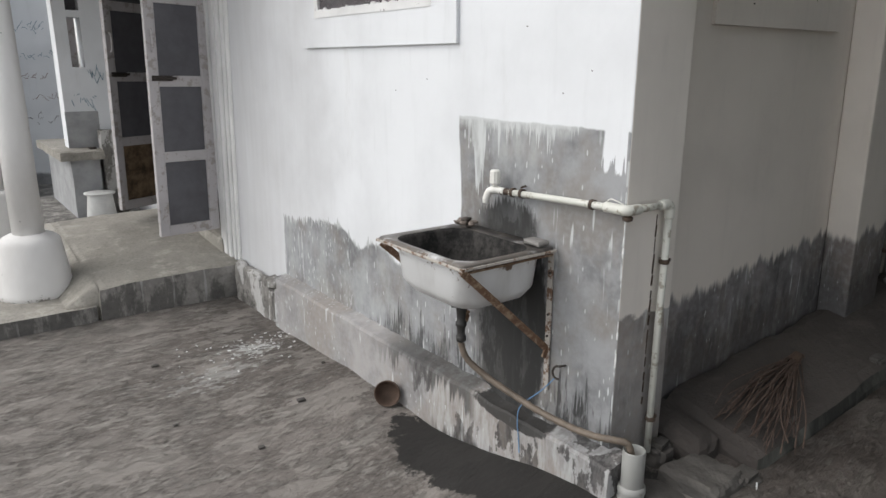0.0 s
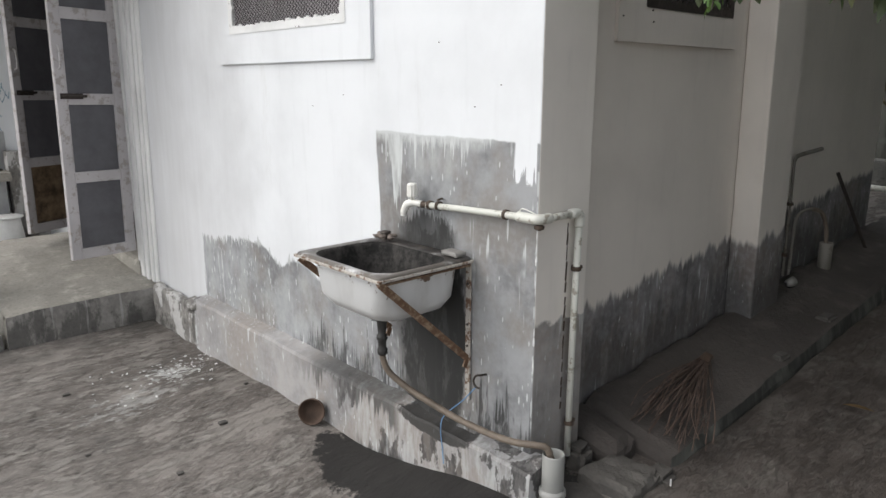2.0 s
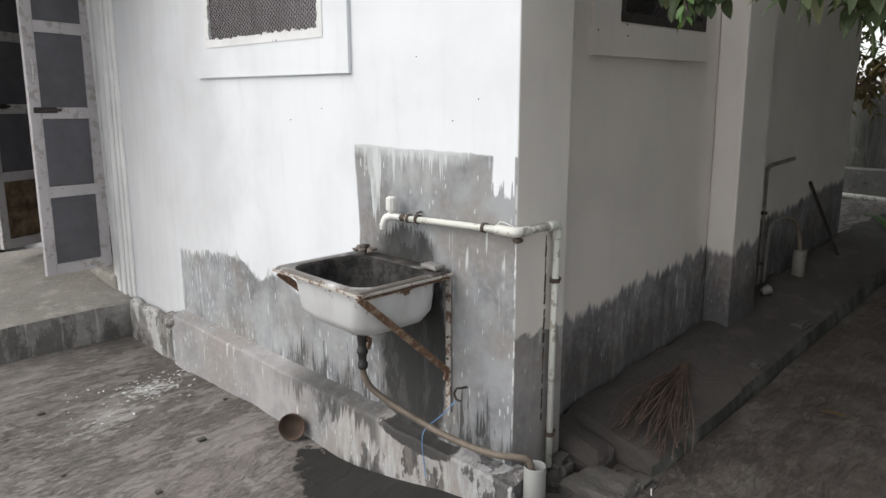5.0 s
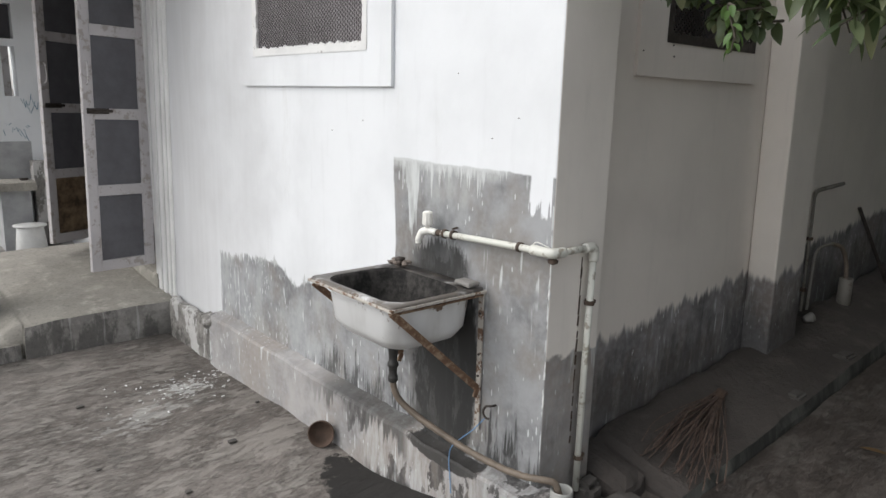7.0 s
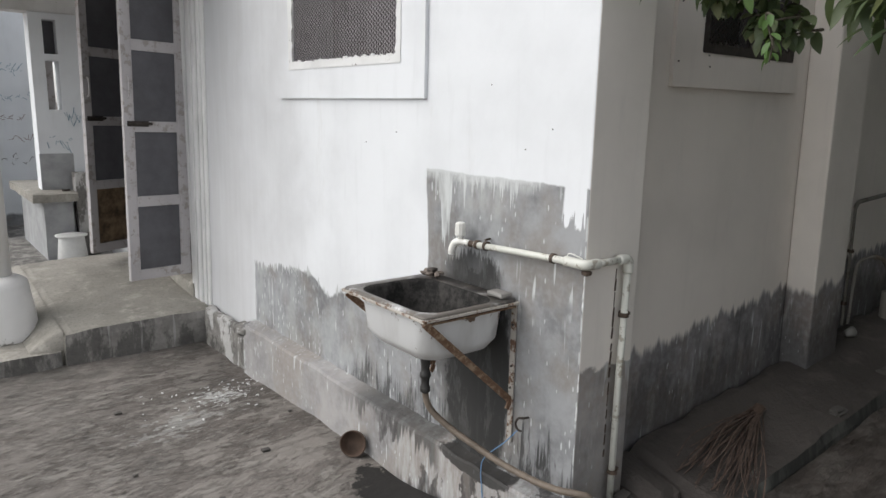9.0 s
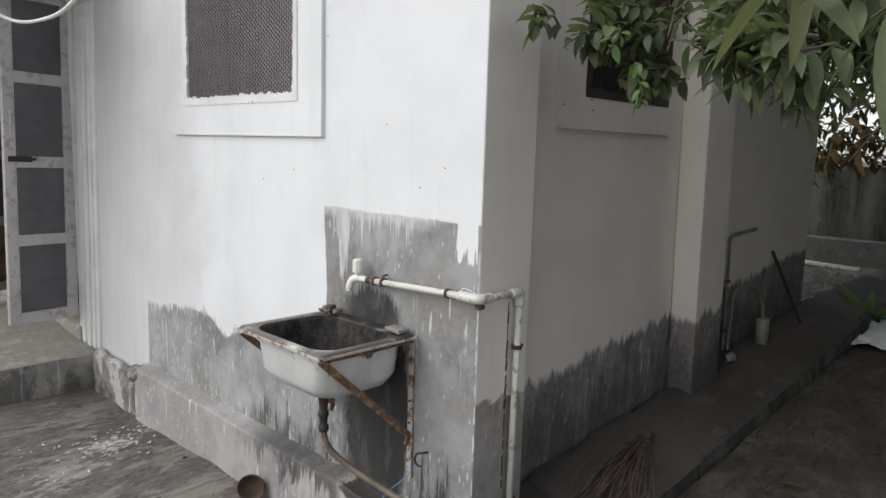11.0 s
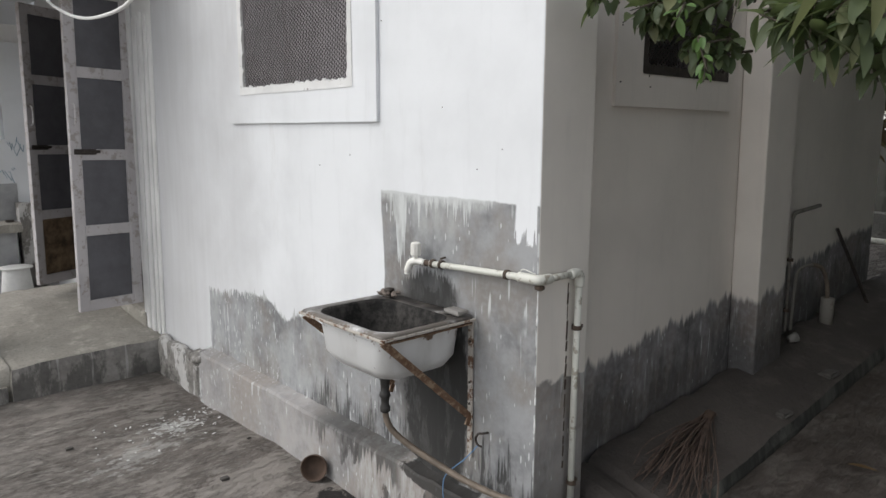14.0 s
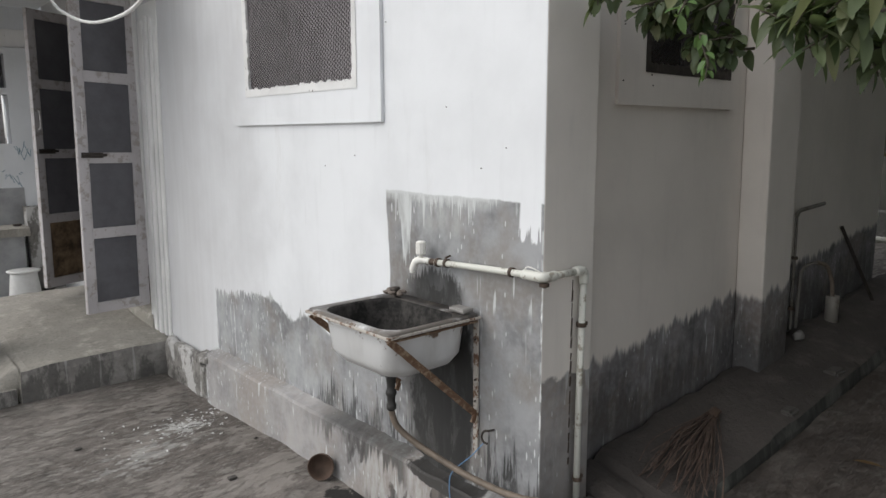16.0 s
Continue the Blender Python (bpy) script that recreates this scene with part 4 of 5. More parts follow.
wall("wall_over_lintel", box(bmesh.new(), -0.98, 0.30, 6.08, 6.22, 2.521, 2.85), M_PLAINWALL, "whitewashed wall over the lintel")
tagged(part("trim", box(bmesh.new(), -0.98, -0.002, 6.05, 6.25, 2.36, 2.52, 0.008), M_COLUMN), "white lintel across the veranda", "lintel", kind="structure")

pier = wall("wall_pier", holed_wall([-0.53, -0.002], [0.13, 2.358], [(-0.42, -0.31, 1.50, 1.94), (-0.42, -0.31, 2.0, 2.3)], lambda u, v, d: (u, 6.02 + d, v), 0.22), M_PLAINWALL,
            "whitewashed pier with a small slit window and blue scribbles")
part("shutter", box(bmesh.new(), -0.418, -0.345, 6.11, 6.13, 1.502, 1.938), M_DOORWOOD, pier, "grey wooden shutter in the slit")
part("shutter", box(bmesh.new(), -0.418, -0.312, 6.13, 6.15, 2.002, 2.298), M_SCREEN, pier, "dark upper slit")
part("grey_patch", box(bmesh.new(), -0.534, -0.25, 6.014, 6.0195, 0.76, 1.10), M_PATCH, pier, "bare cement patch on the pier")
part("rendered_foot", rough_box(-0.285, -0.10, 5.86, 6.018, 0.13, 0.93, 0.05, 0.006, 27.0, None, 0.01), M_ROUGH, pier, "grey cement foot with white flecks")
counter = thing("counter", "cement counter slab on a grey masonry support", "counter")
part("slab", rough_box(-0.67, -0.29, 5.70, 7.1, 0.68, 0.765, 0.06, 0.006, 21.0, None, 0.01), M_STEP, counter, "cream cement slab")
part("support", rough_box(-0.57, -0.33, 5.79, 7.1, 0.10, 0.678, 0.08, 0.004, 23.0), M_PATCH, counter, "grey cement support wall")
tagged(part("pebble", rough_box(-0.40, -0.33, 5.80, 5.86, 0.767, 0.79, 0.02, 0.005, 3.0, None, 0.008), M_BOLT), "small dark stone lying on the counter", "stone")

bucket = thing("bucket", "white plastic tub standing upside down on the veranda floor", "bucket")
part("body", lathe(bmesh.new(), [(0.13, 0.0), (0.128, 0.03), (0.105, 0.24), (0.10, 0.255), (0.085, 0.257)], 24), M_BUCKET, bucket, "", True)
part("rim", lathe(bmesh.new(), [(0.10, 0.245), (0.13, 0.25), (0.135, 0.262), (0.10, 0.268), (0.08, 0.268)], 24), M_BUCKET, bucket, "", True)
part("sticker", box(bmesh.new(), -0.03, 0.02, -0.134, -0.124, 0.03, 0.07), M_BOLT, bucket, "small dark mark")
bucket.location = (-0.40, 5.60, 0.135)

graf = wall("wall_far", box(bmesh.new(), -0.70, -0.002, 8.1, 8.3, 0.0, 2.72), M_PLAINWALL, "far whitewashed wall with hand-painted scribbles")
wall("wall_far_side", box(bmesh.new(), -0.98, -0.702, 7.3, 8.5, 0.0, 2.718), M_PLAINWALL, "white end of a far wall in shade")
wall("wall_distant", box(bmesh.new(), -1.35, -1.0, 9.4, 9.6, 0.0, 1.15), M_PLAINWALL, "low white wall beyond the veranda")


def scribble(seed, mat, x0, z0, width, height, y, parent):
    """A row of short brush strokes, which nobody can read."""
    rnd = random.Random(seed)
    bm = bmesh.new()
    x = x0
    while x < x0 + width:
        p = Vector((x, y, z0 + rnd.uniform(-0.35, 0.35) * height))
        for i in range(rnd.randint(1, 3)):
            q = p + Vector((rnd.uniform(0.006, 0.026), 0, rnd.uniform(-0.5, 0.5) * height))
            strip_between(bm, p, q, rnd.uniform(0.003, 0.0065), 0.003, (0, -1, 0))
            p = q
        x += rnd.uniform(0.012, 0.034) if rnd.random() < 0.85 else 0.06
    part("scribble", bm, mat, parent)


scribble(1, M_INK_BLUE, -0.66, 1.92, 0.34, 0.08, 8.098, graf)
scribble(2, M_INK_BLUE, -0.62, 1.62, 0.42, 0.10, 8.098, graf)
scribble(3, M_INK_RED, -0.60, 1.38, 0.30, 0.05, 8.098, graf)
scribble(4, M_INK_RED, -0.52, 1.15, 0.32, 0.08, 8.098, graf)
scribble(5, M_INK_DARK, -0.60, 0.90, 0.34, 0.08, 8.098, graf)
scribble(6, M_INK_BLUE, -0.30, 1.45, 0.12, 0.16, 6.018, pier)
scribble(7, M_INK_BLUE, -0.46, 1.22, 0.2, 0.12, 6.018, pier)


# ---- the wash basin on its iron bracket ----
def basin():
    x0, x1, y0, y1, z = -0.415, -0.012, 0.265, 0.752, 0.945
    sink = thing("wash_basin", "old white enamel basin, black inside, on a rusty wall bracket", "sink")

    def ring(dx0, dx1, dy, zz, rad, seg=7):
        a0, a1, b0, b1 = x0 + dx0, x1 - dx1, y0 + dy, y1 - dy
        pts = []
        for cx, cy, a in ((a1 - rad, b1 - rad, 0), (a0 + rad, b1 - rad, 90), (a0 + rad, b0 + rad, 180), (a1 - rad, b0 + rad, 270)):
            for s in range(seg):
                t = radians(a + 90 * s / (seg - 1))
                pts.append((cx + rad * math.cos(t), cy + rad * math.sin(t), zz))
        return pts

    bm = bmesh.new()
    rows = [
        ring(0.12, 0.060, 0.12, z - 0.195, 0.05), ring(0.075, 0.035, 0.075, z - 0.180, 0.07), ring(0.046, 0.018, 0.046, z - 0.14, 0.072),
        ring(0.036, 0.012, 0.036, z - 0.03, 0.062), ring(0.034, 0.010, 0.034, z - 0.014, 0.06), ring(0.002, 0.000, 0.002, z - 0.012, 0.02), ring(0.0, 0.0, 0.0, z - 0.004, 0.018),
        ring(0.004, 0.003, 0.004, z + 0.002, 0.018), ring(0.032, 0.062, 0.032, z - 0.001, 0.075), ring(0.040, 0.071, 0.040, z - 0.014, 0.078),
        ring(0.056, 0.088, 0.056, z - 0.12, 0.075), ring(0.105, 0.135, 0.105, z - 0.165, 0.07), ring(0.17, 0.19, 0.21, z - 0.178, 0.03)]
    vr = [[bm.verts.new(p) for p in r] for r in rows]
    n = len(vr[0])
    for k, (a, b) in enumerate(zip(vr, vr[1:])):
        for s in range(n):
            f = bm.faces.new((a[s], a[(s + 1) % n], b[(s + 1) % n], b[s]))
            f.material_index = 1 if k >= 8 else 0
    bm.faces.new(vr[0][::-1])
    bm.faces.new(vr[-1]).material_index = 1
    part("bowl", bm, [M_BASIN, M_SLIME], sink, "white enamel bowl with a chipped rim", True)
    part("waste_cover", lathe(bmesh.new(), [(0.035, 0), (0.033, 0.006), (0.01, 0.007)], 16, pose(-0.22, 0.51, z - 0.179)), M_TAIL, sink, "", True)
    # worn metal edging on the front and side of the rim
    bm = bmesh.new()
    box(bm, x0 - 0.004, x0 + 0.018, y0 - 0.004, y1 + 0.004, z - 0.016, z - 0.006, 0.002)
    box(bm, x0 + 0.018, x1, y0 - 0.004, y0 + 0.014, z - 0.016, z - 0.006, 0.002)
    part("rim_edging", bm, M_RUSTW, sink, "rusty iron rim support")
    # brackets
    for y in (y0 + 0.024, y1 - 0.024):
        br = part("bracket", strip_between(bmesh.new(), (-0.008, y, 0.93), (-0.008, y, 0.417 if y < 0.5 else 0.60), 0.022, 0.006, (1, 0, 0)), M_RUSTW, sink, "flaking iron wall strap")
        part("brace", strip_between(bmesh.new(), (x0 + 0.012, y - (0.012 if y < 0.5 else -0.012), z - 0.022), (-0.012, y, 0.573), 0.024, 0.006, (0, 1, 0.4)), M_RUST, br, "rust-brown diagonal brace")
        bm = strip_between(bmesh.new(), (-0.012, y, 0.573), (-0.03, y - 0.004, 0.545), 0.02, 0.006, (0, 1, 0))
        part("weld", bm, M_RUST, br)
        part("arm", strip_between(bmesh.new(), (x0 + 0.015, y, z - 0.028), (-0.01, y, z - 0.028), 0.022, 0.006, (0, 0, 1)), M_RUST, br)
        for zz in (0.85, 0.70, 0.62):
            part("screw", lathe(bmesh.new(), [(0.005, 0), (0.004, 0.004), (0.001, 0.005)], 8, pose(-0.012, y, zz, 0, -90, 0)), M_BOLT, br)
    # trap and tail
    tail = part("waste_pipe", lathe(bmesh.new(), [(0.034, 0.02), (0.032, 0.0), (0.024, -0.012), (0.019, -0.03), (0.016, -0.055), (0.015, -0.075), (0.019, -0.08), (0.021, -0.092), (0.016, -0.10), (0.014, -0.125), (0.018, -0.132), (0.016, -0.15), (0.012, -0.155)], 16,
                pose(-0.225, 0.505, 0.735)), M_TAIL, sink, "black waste fitting", True)
    part("side_strap", strip_between(bmesh.new(), (-0.24, 0.52, 0.71), (-0.012, y1 - 0.03, 0.62), 0.03, 0.006, (0, 0, 1)), M_TAIL, sink)
    # dead tap on the back deck
    old = part("old_tap", lathe(bmesh.new(), [(0.022, 0.0), (0.02, 0.012), (0.012, 0.018), (0.012, 0.035), (0.02, 0.037), (0.021, 0.047), (0.006, 0.051)], 12, pose(-0.05, 0.70, z - 0.016)), M_BOLT, sink, "crusted dead tap", True)
    for a in range(6):
        t = 2 * math.pi * a / 6 + 0.3
        lobe = lathe(bmesh.new(), [(0.004, -0.010), (0.013, -0.006), (0.015, 0.003), (0.009, 0.009)], 10, pose(-0.056 + 0.020 * math.cos(t), 0.695 + 0.038 * math.sin(t), z + 0.014 + 0.004 * (a % 2), 0, 0, math.degrees(t)) @ Matrix.Diagonal((1.3, 0.75, 0.8, 1)))
        for v in lobe.verts:
            v.co += noise.noise_vector(v.co * 60) * 0.005
        part("tap_lobe", lobe, M_CRUST, old)
    return sink


basin()
tagged(part("soap", rough_box(-0.075, -0.02, 0.285, 0.365, 0.948, 0.968, 0.012, 0.003, 31.0, None, 0.006), M_SOAP), "worn grey soap lying on the basin rim", "soap")


# ---- water pipe and tap ----
def water_pipe():
    wp = thing("water_pipe", "white plastic water pipe clipped round the wall corner", "pipe")
    r = 0.0115
    part("pipe_run", tube(bmesh.new(), [(-0.032, 0.49, 1.103), (-0.032, 0.30, 1.112), (-0.032, 0.10, 1.120), (-0.032, 0.0, 1.122)], r, 14), M_PVC, wp, "", True)
    part("pipe_run", tube(bmesh.new(), [(-0.01, -0.032, 1.122), (0.15, -0.032, 1.120)], r, 14), M_PVC, wp, "", True)
    part("pipe_run", tube(bmesh.new(), [(0.174, -0.032, 1.09), (0.167, -0.032, 0.7), (0.166, -0.032, 0.26)], r, 14), M_PVC, wp, "", True)
    part("elbow", tube(bmesh.new(), curve_pts([(-0.032, 0.05, 1.122), (-0.032, -0.01, 1.122), (-0.028, -0.028, 1.122), (-0.01, -0.034, 1.122), (0.02, -0.034, 1.122)], 5), 0.0165, 14), M_PVC, wp, "thick white corner elbow", True)
    part("elbow", tube(bmesh.new(), curve_pts([(0.125, -0.032, 1.121), (0.158, -0.032, 1.121), (0.174, -0.032, 1.108), (0.175, -0.032, 1.075)], 5), 0.0165, 14), M_PVC, wp, "white elbow fitting", True)
    for y, z in ((0.419, 1.108), (0.103, 1.12), (0.465, 1.105)):
        part("pipe_clip", lathe(bmesh.new(), [(0.012, -0.006), (0.0165, -0.006), (0.0165, 0.006), (0.012, 0.006)], 14, pose(-0.03, y, z, 90, 0, 0)), M_CLIP, wp, "rusty pipe clip")
    for z in (0.935, 0.384):
        part("pipe_clip", lathe(bmesh.new(), [(0.012, -0.007), (0.017, -0.007), (0.017, 0.007), (0.012, 0.007)], 14, pose(0.169, -0.032, z)), M_CLIP, wp, "rusty pipe clip")
        part("clip_screw", box(bmesh.new(), 0.18, 0.20, -0.036, -0.004, z - 0.006, z + 0.006, 0.002), M_CLIP, wp)
    part("clip_screw", tube(bmesh.new(), [(-0.004, 0.43, 1.13), (-0.03, 0.425, 1.128)], 0.004, 6), M_CLIP, wp)
    bm = bmesh.new()
    rnd = random.Random(4)
    z = 1.085
    while z > 0.45:
        h = rnd.uniform(0.02, 0.07)
        if rnd.random() < 0.92:
            strip_between(bm, (0.152 + rnd.uniform(-0.001, 0.001), -0.0055, z), (0.150, -0.0055, z - h), rnd.uniform(0.002, 0.008), 0.002, (0, 1, 0))
        z -= h + rnd.uniform(0.0, 0.02)
    tagged(part("rust_run", bm, M_CLIP, wp, "flaking rust line beside the pipe"), kind="stuff")
    part("string", tube(bmesh.new(), curve_pts([(-0.034, -0.02, 1.14), (-0.045, 0.02, 1.152), (-0.03, 0.05, 1.135)], 4), 0.0016, 5), M_TAP, wp, "white string tied at the elbow")
    part("grime", lathe(bmesh.new(), [(0.004, -0.012), (0.016, -0.006), (0.017, 0.002), (0.008, 0.008)], 10, pose(-0.02, -0.026, 1.098)), M_CLIP, wp, "dark grime under the elbow")
    # bib tap
    tap = part("tap", tube(bmesh.new(), [(-0.032, 0.47, 1.104), (-0.034, 0.505, 1.103), (-0.04, 0.52, 1.103)], [0.011, 0.012, 0.012], 12), M_CLIP, wp, "grimy tap thread")
    part("tap_body", tube(bmesh.new(), curve_pts([(-0.036, 0.505, 1.104), (-0.046, 0.54, 1.106), (-0.056, 0.562, 1.098), (-0.062, 0.572, 1.072), (-0.063, 0.573, 1.056)], 5), [0.0125] * 5 + [0.0145] * 6 + [0.0135] * 6 + [0.0115] * 4, 12), M_TAP, tap, "white plastic spout", True)
    part("tap_stem", tube(bmesh.new(), [(-0.048, 0.542, 1.11), (-0.048, 0.542, 1.135)], 0.009, 10), M_TAP, tap, "", True)
    bm = lathe(bmesh.new(), [(0.018, 1.128), (0.0195, 1.132), (0.0185, 1.172), (0.014, 1.177), (0.004, 1.178)], 20, pose(-0.048, 0.542, 0))
    for i, v in enumerate(bm.verts):
        if i % 2:
            v.co.x = -0.048 + (v.co.x + 0.048) * 0.92
            v.co.y = 0.542 + (v.co.y - 0.542) * 0.92
    part("tap_knob", bm, M_TAP, tap, "ribbed white knob")


water_pipe()

# hose from the trap to the drain
hose = thing("waste_hose", "dirty brown flexible hose from the basin to the drain", "hose")
pts = curve_pts([(-0.225, 0.505, 0.61), (-0.222, 0.503, 0.56), (-0.205, 0.488, 0.51), (-0.165, 0.43, 0.455), (-0.13, 0.33, 0.415), (-0.11, 0.22, 0.392), (-0.095, 0.09, 0.385), (-0.078, 0.0, 0.386), (-0.052, -0.066, 0.392), (-0.028, -0.095, 0.384), (-0.014, -0.104, 0.34)], 8)
part("tube", tube(bmesh.new(), pts, [0.0118 + 0.0008 * math.sin(i * 2.1) for i in range(len(pts))], 12), M_HOSE, hose, "", True)
part("sleeve", tube(bmesh.new(), pts[1:5], 0.0185, 12), M_TAIL, hose, "black sleeve at the trap", True)

drain = thing("drain_pipe", "grey plastic drain stub with a ribbed collar in the ground", "drain pipe")
bm = lathe(bmesh.new(), [(0.043, 0.12), (0.043, 0.372), (0.041, 0.376), (0.037, 0.372), (0.036, 0.2), (0.005, 0.19)], 28, pose(-0.008, -0.108, -0.012) @ Matrix.Diagonal((0.84, 0.84, 1, 1)))
part("pipe", bm, M_DRAIN, drain, "", True)
part("collar", lathe(bmesh.new(), [(0.043, 0.252), (0.052, 0.248), (0.054, 0.232), (0.050, 0.226), (0.050, 0.215), (0.053, 0.208), (0.052, 0.19), (0.046, 0.16), (0.043, 0.15)], 28, pose(-0.008, -0.108, -0.012) @ Matrix.Diagonal((0.84, 0.84, 1, 1))), M_DRAIN, drain, "", True)

# hook and thread
hook = thing("wall_hook", "small bent iron hook in the wall with a blue thread", "hook")
part("wire", tube(bmesh.new(), curve_pts([(-0.002, 0.205, 0.535), (-0.025, 0.207, 0.538), (-0.034, 0.222, 0.534), (-0.036, 0.232, 0.513), (-0.034, 0.224, 0.494), (-0.03, 0.208, 0.49)], 5), 0.0042, 8), M_BOLT, hook, "", True)
part("thread", tube(bmesh.new(), curve_pts([(-0.034, 0.222, 0.492), (-0.05, 0.27, 0.43), (-0.085, 0.33, 0.36), (-0.088, 0.345, 0.30), (-0.084, 0.34, 0.22), (-0.088, 0.33, 0.17)], 6), 0.0022, 6), M_BLUE, hook, "faded blue thread")

# clay bowl tipped against the plinth
bowl = lathe(bmesh.new(), [(0.036, 0.0), (0.06, 0.012), (0.076, 0.04), (0.082, 0.072), (0.079, 0.075), (0.074, 0.07), (0.067, 0.04), (0.052, 0.02), (0.01, 0.014)], 28)
ob = tagged(part("clay_bowl", bowl, M_CLAY, None, "", True), "brown clay bowl tipped against the plinth", "bowl")
ob.matrix_world = look((-0.134, 1.145, 0.098), (-0.9, 0.42, 0.30)) @ pose(0, 0, 0.032, 180, 0, 0) @ Matrix.Diagonal((0.74, 0.74, 0.74, 1))


# ---- broom ----
def broom():
    br = thing("twig_broom", "bundle broom of dry brown twigs lying on the walkway", "broom")
    rnd = random.Random(5)
    head = Vector((1.06, -0.075, walk_top(1.06, -0.075) + 0.03))
    for i in range(46):
        u = (i + rnd.random()) / 46
        tip = Vector((0.52, -0.08, 0)).lerp(Vector((0.50, -0.36, 0)), u) + Vector((rnd.uniform(-0.06, 0.09), rnd.uniform(-0.02, 0.02), 0))
        base = walk_top(max(tip.x, 0.42), tip.y) if tip.y > -0.3 and tip.x > 0.42 else 0.27
        tip.z = base + rnd.uniform(0.004, 0.05)
        mid = head.lerp(tip, 0.5) + Vector((rnd.uniform(-0.03, 0.03), rnd.uniform(-0.03, 0.03), rnd.uniform(0.0, 0.04)))
        st = head + Vector((rnd.uniform(-0.01, 0.04), rnd.uniform(-0.016, 0.016), rnd.uniform(-0.014, 0.014)))
        kink = mid.lerp(tip, 0.55) + Vector((rnd.uniform(-0.012, 0.012), rnd.uniform(-0.02, 0.02), rnd.uniform(0.0, 0.012)))
        part("twig", tube(bmesh.new(), curve_pts([st, mid, kink, tip], 3), rnd.uniform(0.0014, 0.0030), 5), M_TWIG, br)
    d = (head - Vector((0.52, -0.2, 0.3))).normalized()
    part("binding", tube(bmesh.new(), [head - d * 0.05, head - d * 0.02, head + d * 0.01], [0.020, 0.023, 0.021], 10), M_CLAY, br, "red-brown cord binding")


broom()


bm = bmesh.new()
for a, b, w in (((0.336, -0.337, 0.232), (0.334, -0.340, 0.195), 0.004), ((0.334, -0.340, 0.195), (0.330, -0.341, 0.15), 0.006)):
    strip_between(bm, a, b, w, 0.004, (-0.5, -1, 0))
tagged(part("lime_run", bm, M_TRIM), "white lime run dried on the cement lump", "lime", kind="stuff")


# ---- far end of the lane ----
def lane_pipes():
    lp = thing("lane_pipe", "old grey water pipe on the lane wall", "pipe")
    part("riser", tube(bmesh.new(), [(2.23, 0.095, 0.50), (2.22, 0.095, 0.95), (2.21, 0.095, 1.14)], 0.0075, 8), M_OLDPIPE, lp)
    part("branch", tube(bmesh.new(), curve_pts([(2.21, 0.095, 1.13), (2.23, 0.09, 1.155), (2.34, 0.085, 1.165), (2.55, 0.085, 1.175)], 4), 0.011, 8), M_OLDPIPE, lp)
    part("branch", tube(bmesh.new(), curve_pts([(2.28, 0.085, 0.50), (2.29, 0.085, 0.76), (2.31, 0.08, 0.83), (2.38, 0.07, 0.85), (2.45, 0.06, 0.85)], 4), 0.0085, 8), M_OLDPIPE, lp)
    part("hose_end", tube(bmesh.new(), curve_pts([(2.45, 0.06, 0.85), (2.54, 0.04, 0.82), (2.58, 0.02, 0.73), (2.58, 0.01, 0.62)], 4), 0.012, 8), M_HOSE, lp, "rust-brown bent hose")
    for z in (0.62, 0.9):
        part("pipe_clip", lathe(bmesh.new(), [(0.009, -0.008), (0.016, -0.008), (0.016, 0.008), (0.009, 0.008)], 10, pose(2.222, 0.095, z)), M_CLIP, lp)
    dp = thing("drain_pipe", "short grey drain stub standing in the lane", "drain pipe")
    part("pipe", lathe(bmesh.new(), [(0.036, 0.45), (0.036, 0.65), (0.032, 0.652), (0.030, 0.5)], 16, pose(2.57, 0.005, 0)), M_OLDPIPE, dp, "", True)
    tagged(part("rod", tube(bmesh.new(), [(2.90, 0.10, 1.01), (3.12, -0.04, 0.54)], 0.011, 8), M_BOLT), "dark iron rod leaning on the wall", "rod")
    # cup-shaped piece that stands for the pipe's white foot
    tagged(part("cup", lathe(bmesh.new(), [(0.018, 0.0), (0.028, 0.045), (0.024, 0.045), (0.012, 0.006)], 14, pose(2.10, 0.02, 0.495, 75, 0, 60)), M_SOAP, None, "", True), "small white foot of the lane pipe on the walkway", "cup")


lane_pipes()
yard = wall("wall_boundary", rough_box(6.0, 6.22, -9.0, 9.0, -0.1, 0.81, 0.3, 0.01, 41.0), M_OLDWALL, "low mouldy cement boundary wall")
part("ledge", rough_box(5.80, 5.995, -2.0, 2.0, 0.0, 0.37, 0.15, 0.02, 43.0, None, 0.02), M_OLDWALL, yard, "broken cement ledge")
part("foot", rough_box(5.45, 5.79, -0.5, 2.0, 0.0, 0.22, 0.15, 0.02, 45.0, None, 0.02), M_ROUGH, yard, "pale cement footing")
wall("wall_behind", rough_box(6.3, 6.5, -9.0, 9.0, -0.1, 1.53, 0.3, 0.02, 47.0), M_DARKPANEL, "tall boundary wall black with algae")
tagged(part("pole", tube(bmesh.new(), [(5.72, 1.2, 0.60), (5.72, 0.25, 0.565)], 0.028, 10), M_PVC), "white pole lying across the lane's end", "pole")
bm = bmesh.new()
box(bm, 5.62, 5.8, 1.1, 1.25, 0.36, 0.572)
tagged(part("cement_block", bm, M_OLDWALL), "cement block under the white pole", "block")
bm = bmesh.new()
box(bm, 5.62, 5.8, 0.25, 0.4, 0.36, 0.537)
tagged(part("cement_block", bm, M_OLDWALL), "cement block under the white pole", "block")

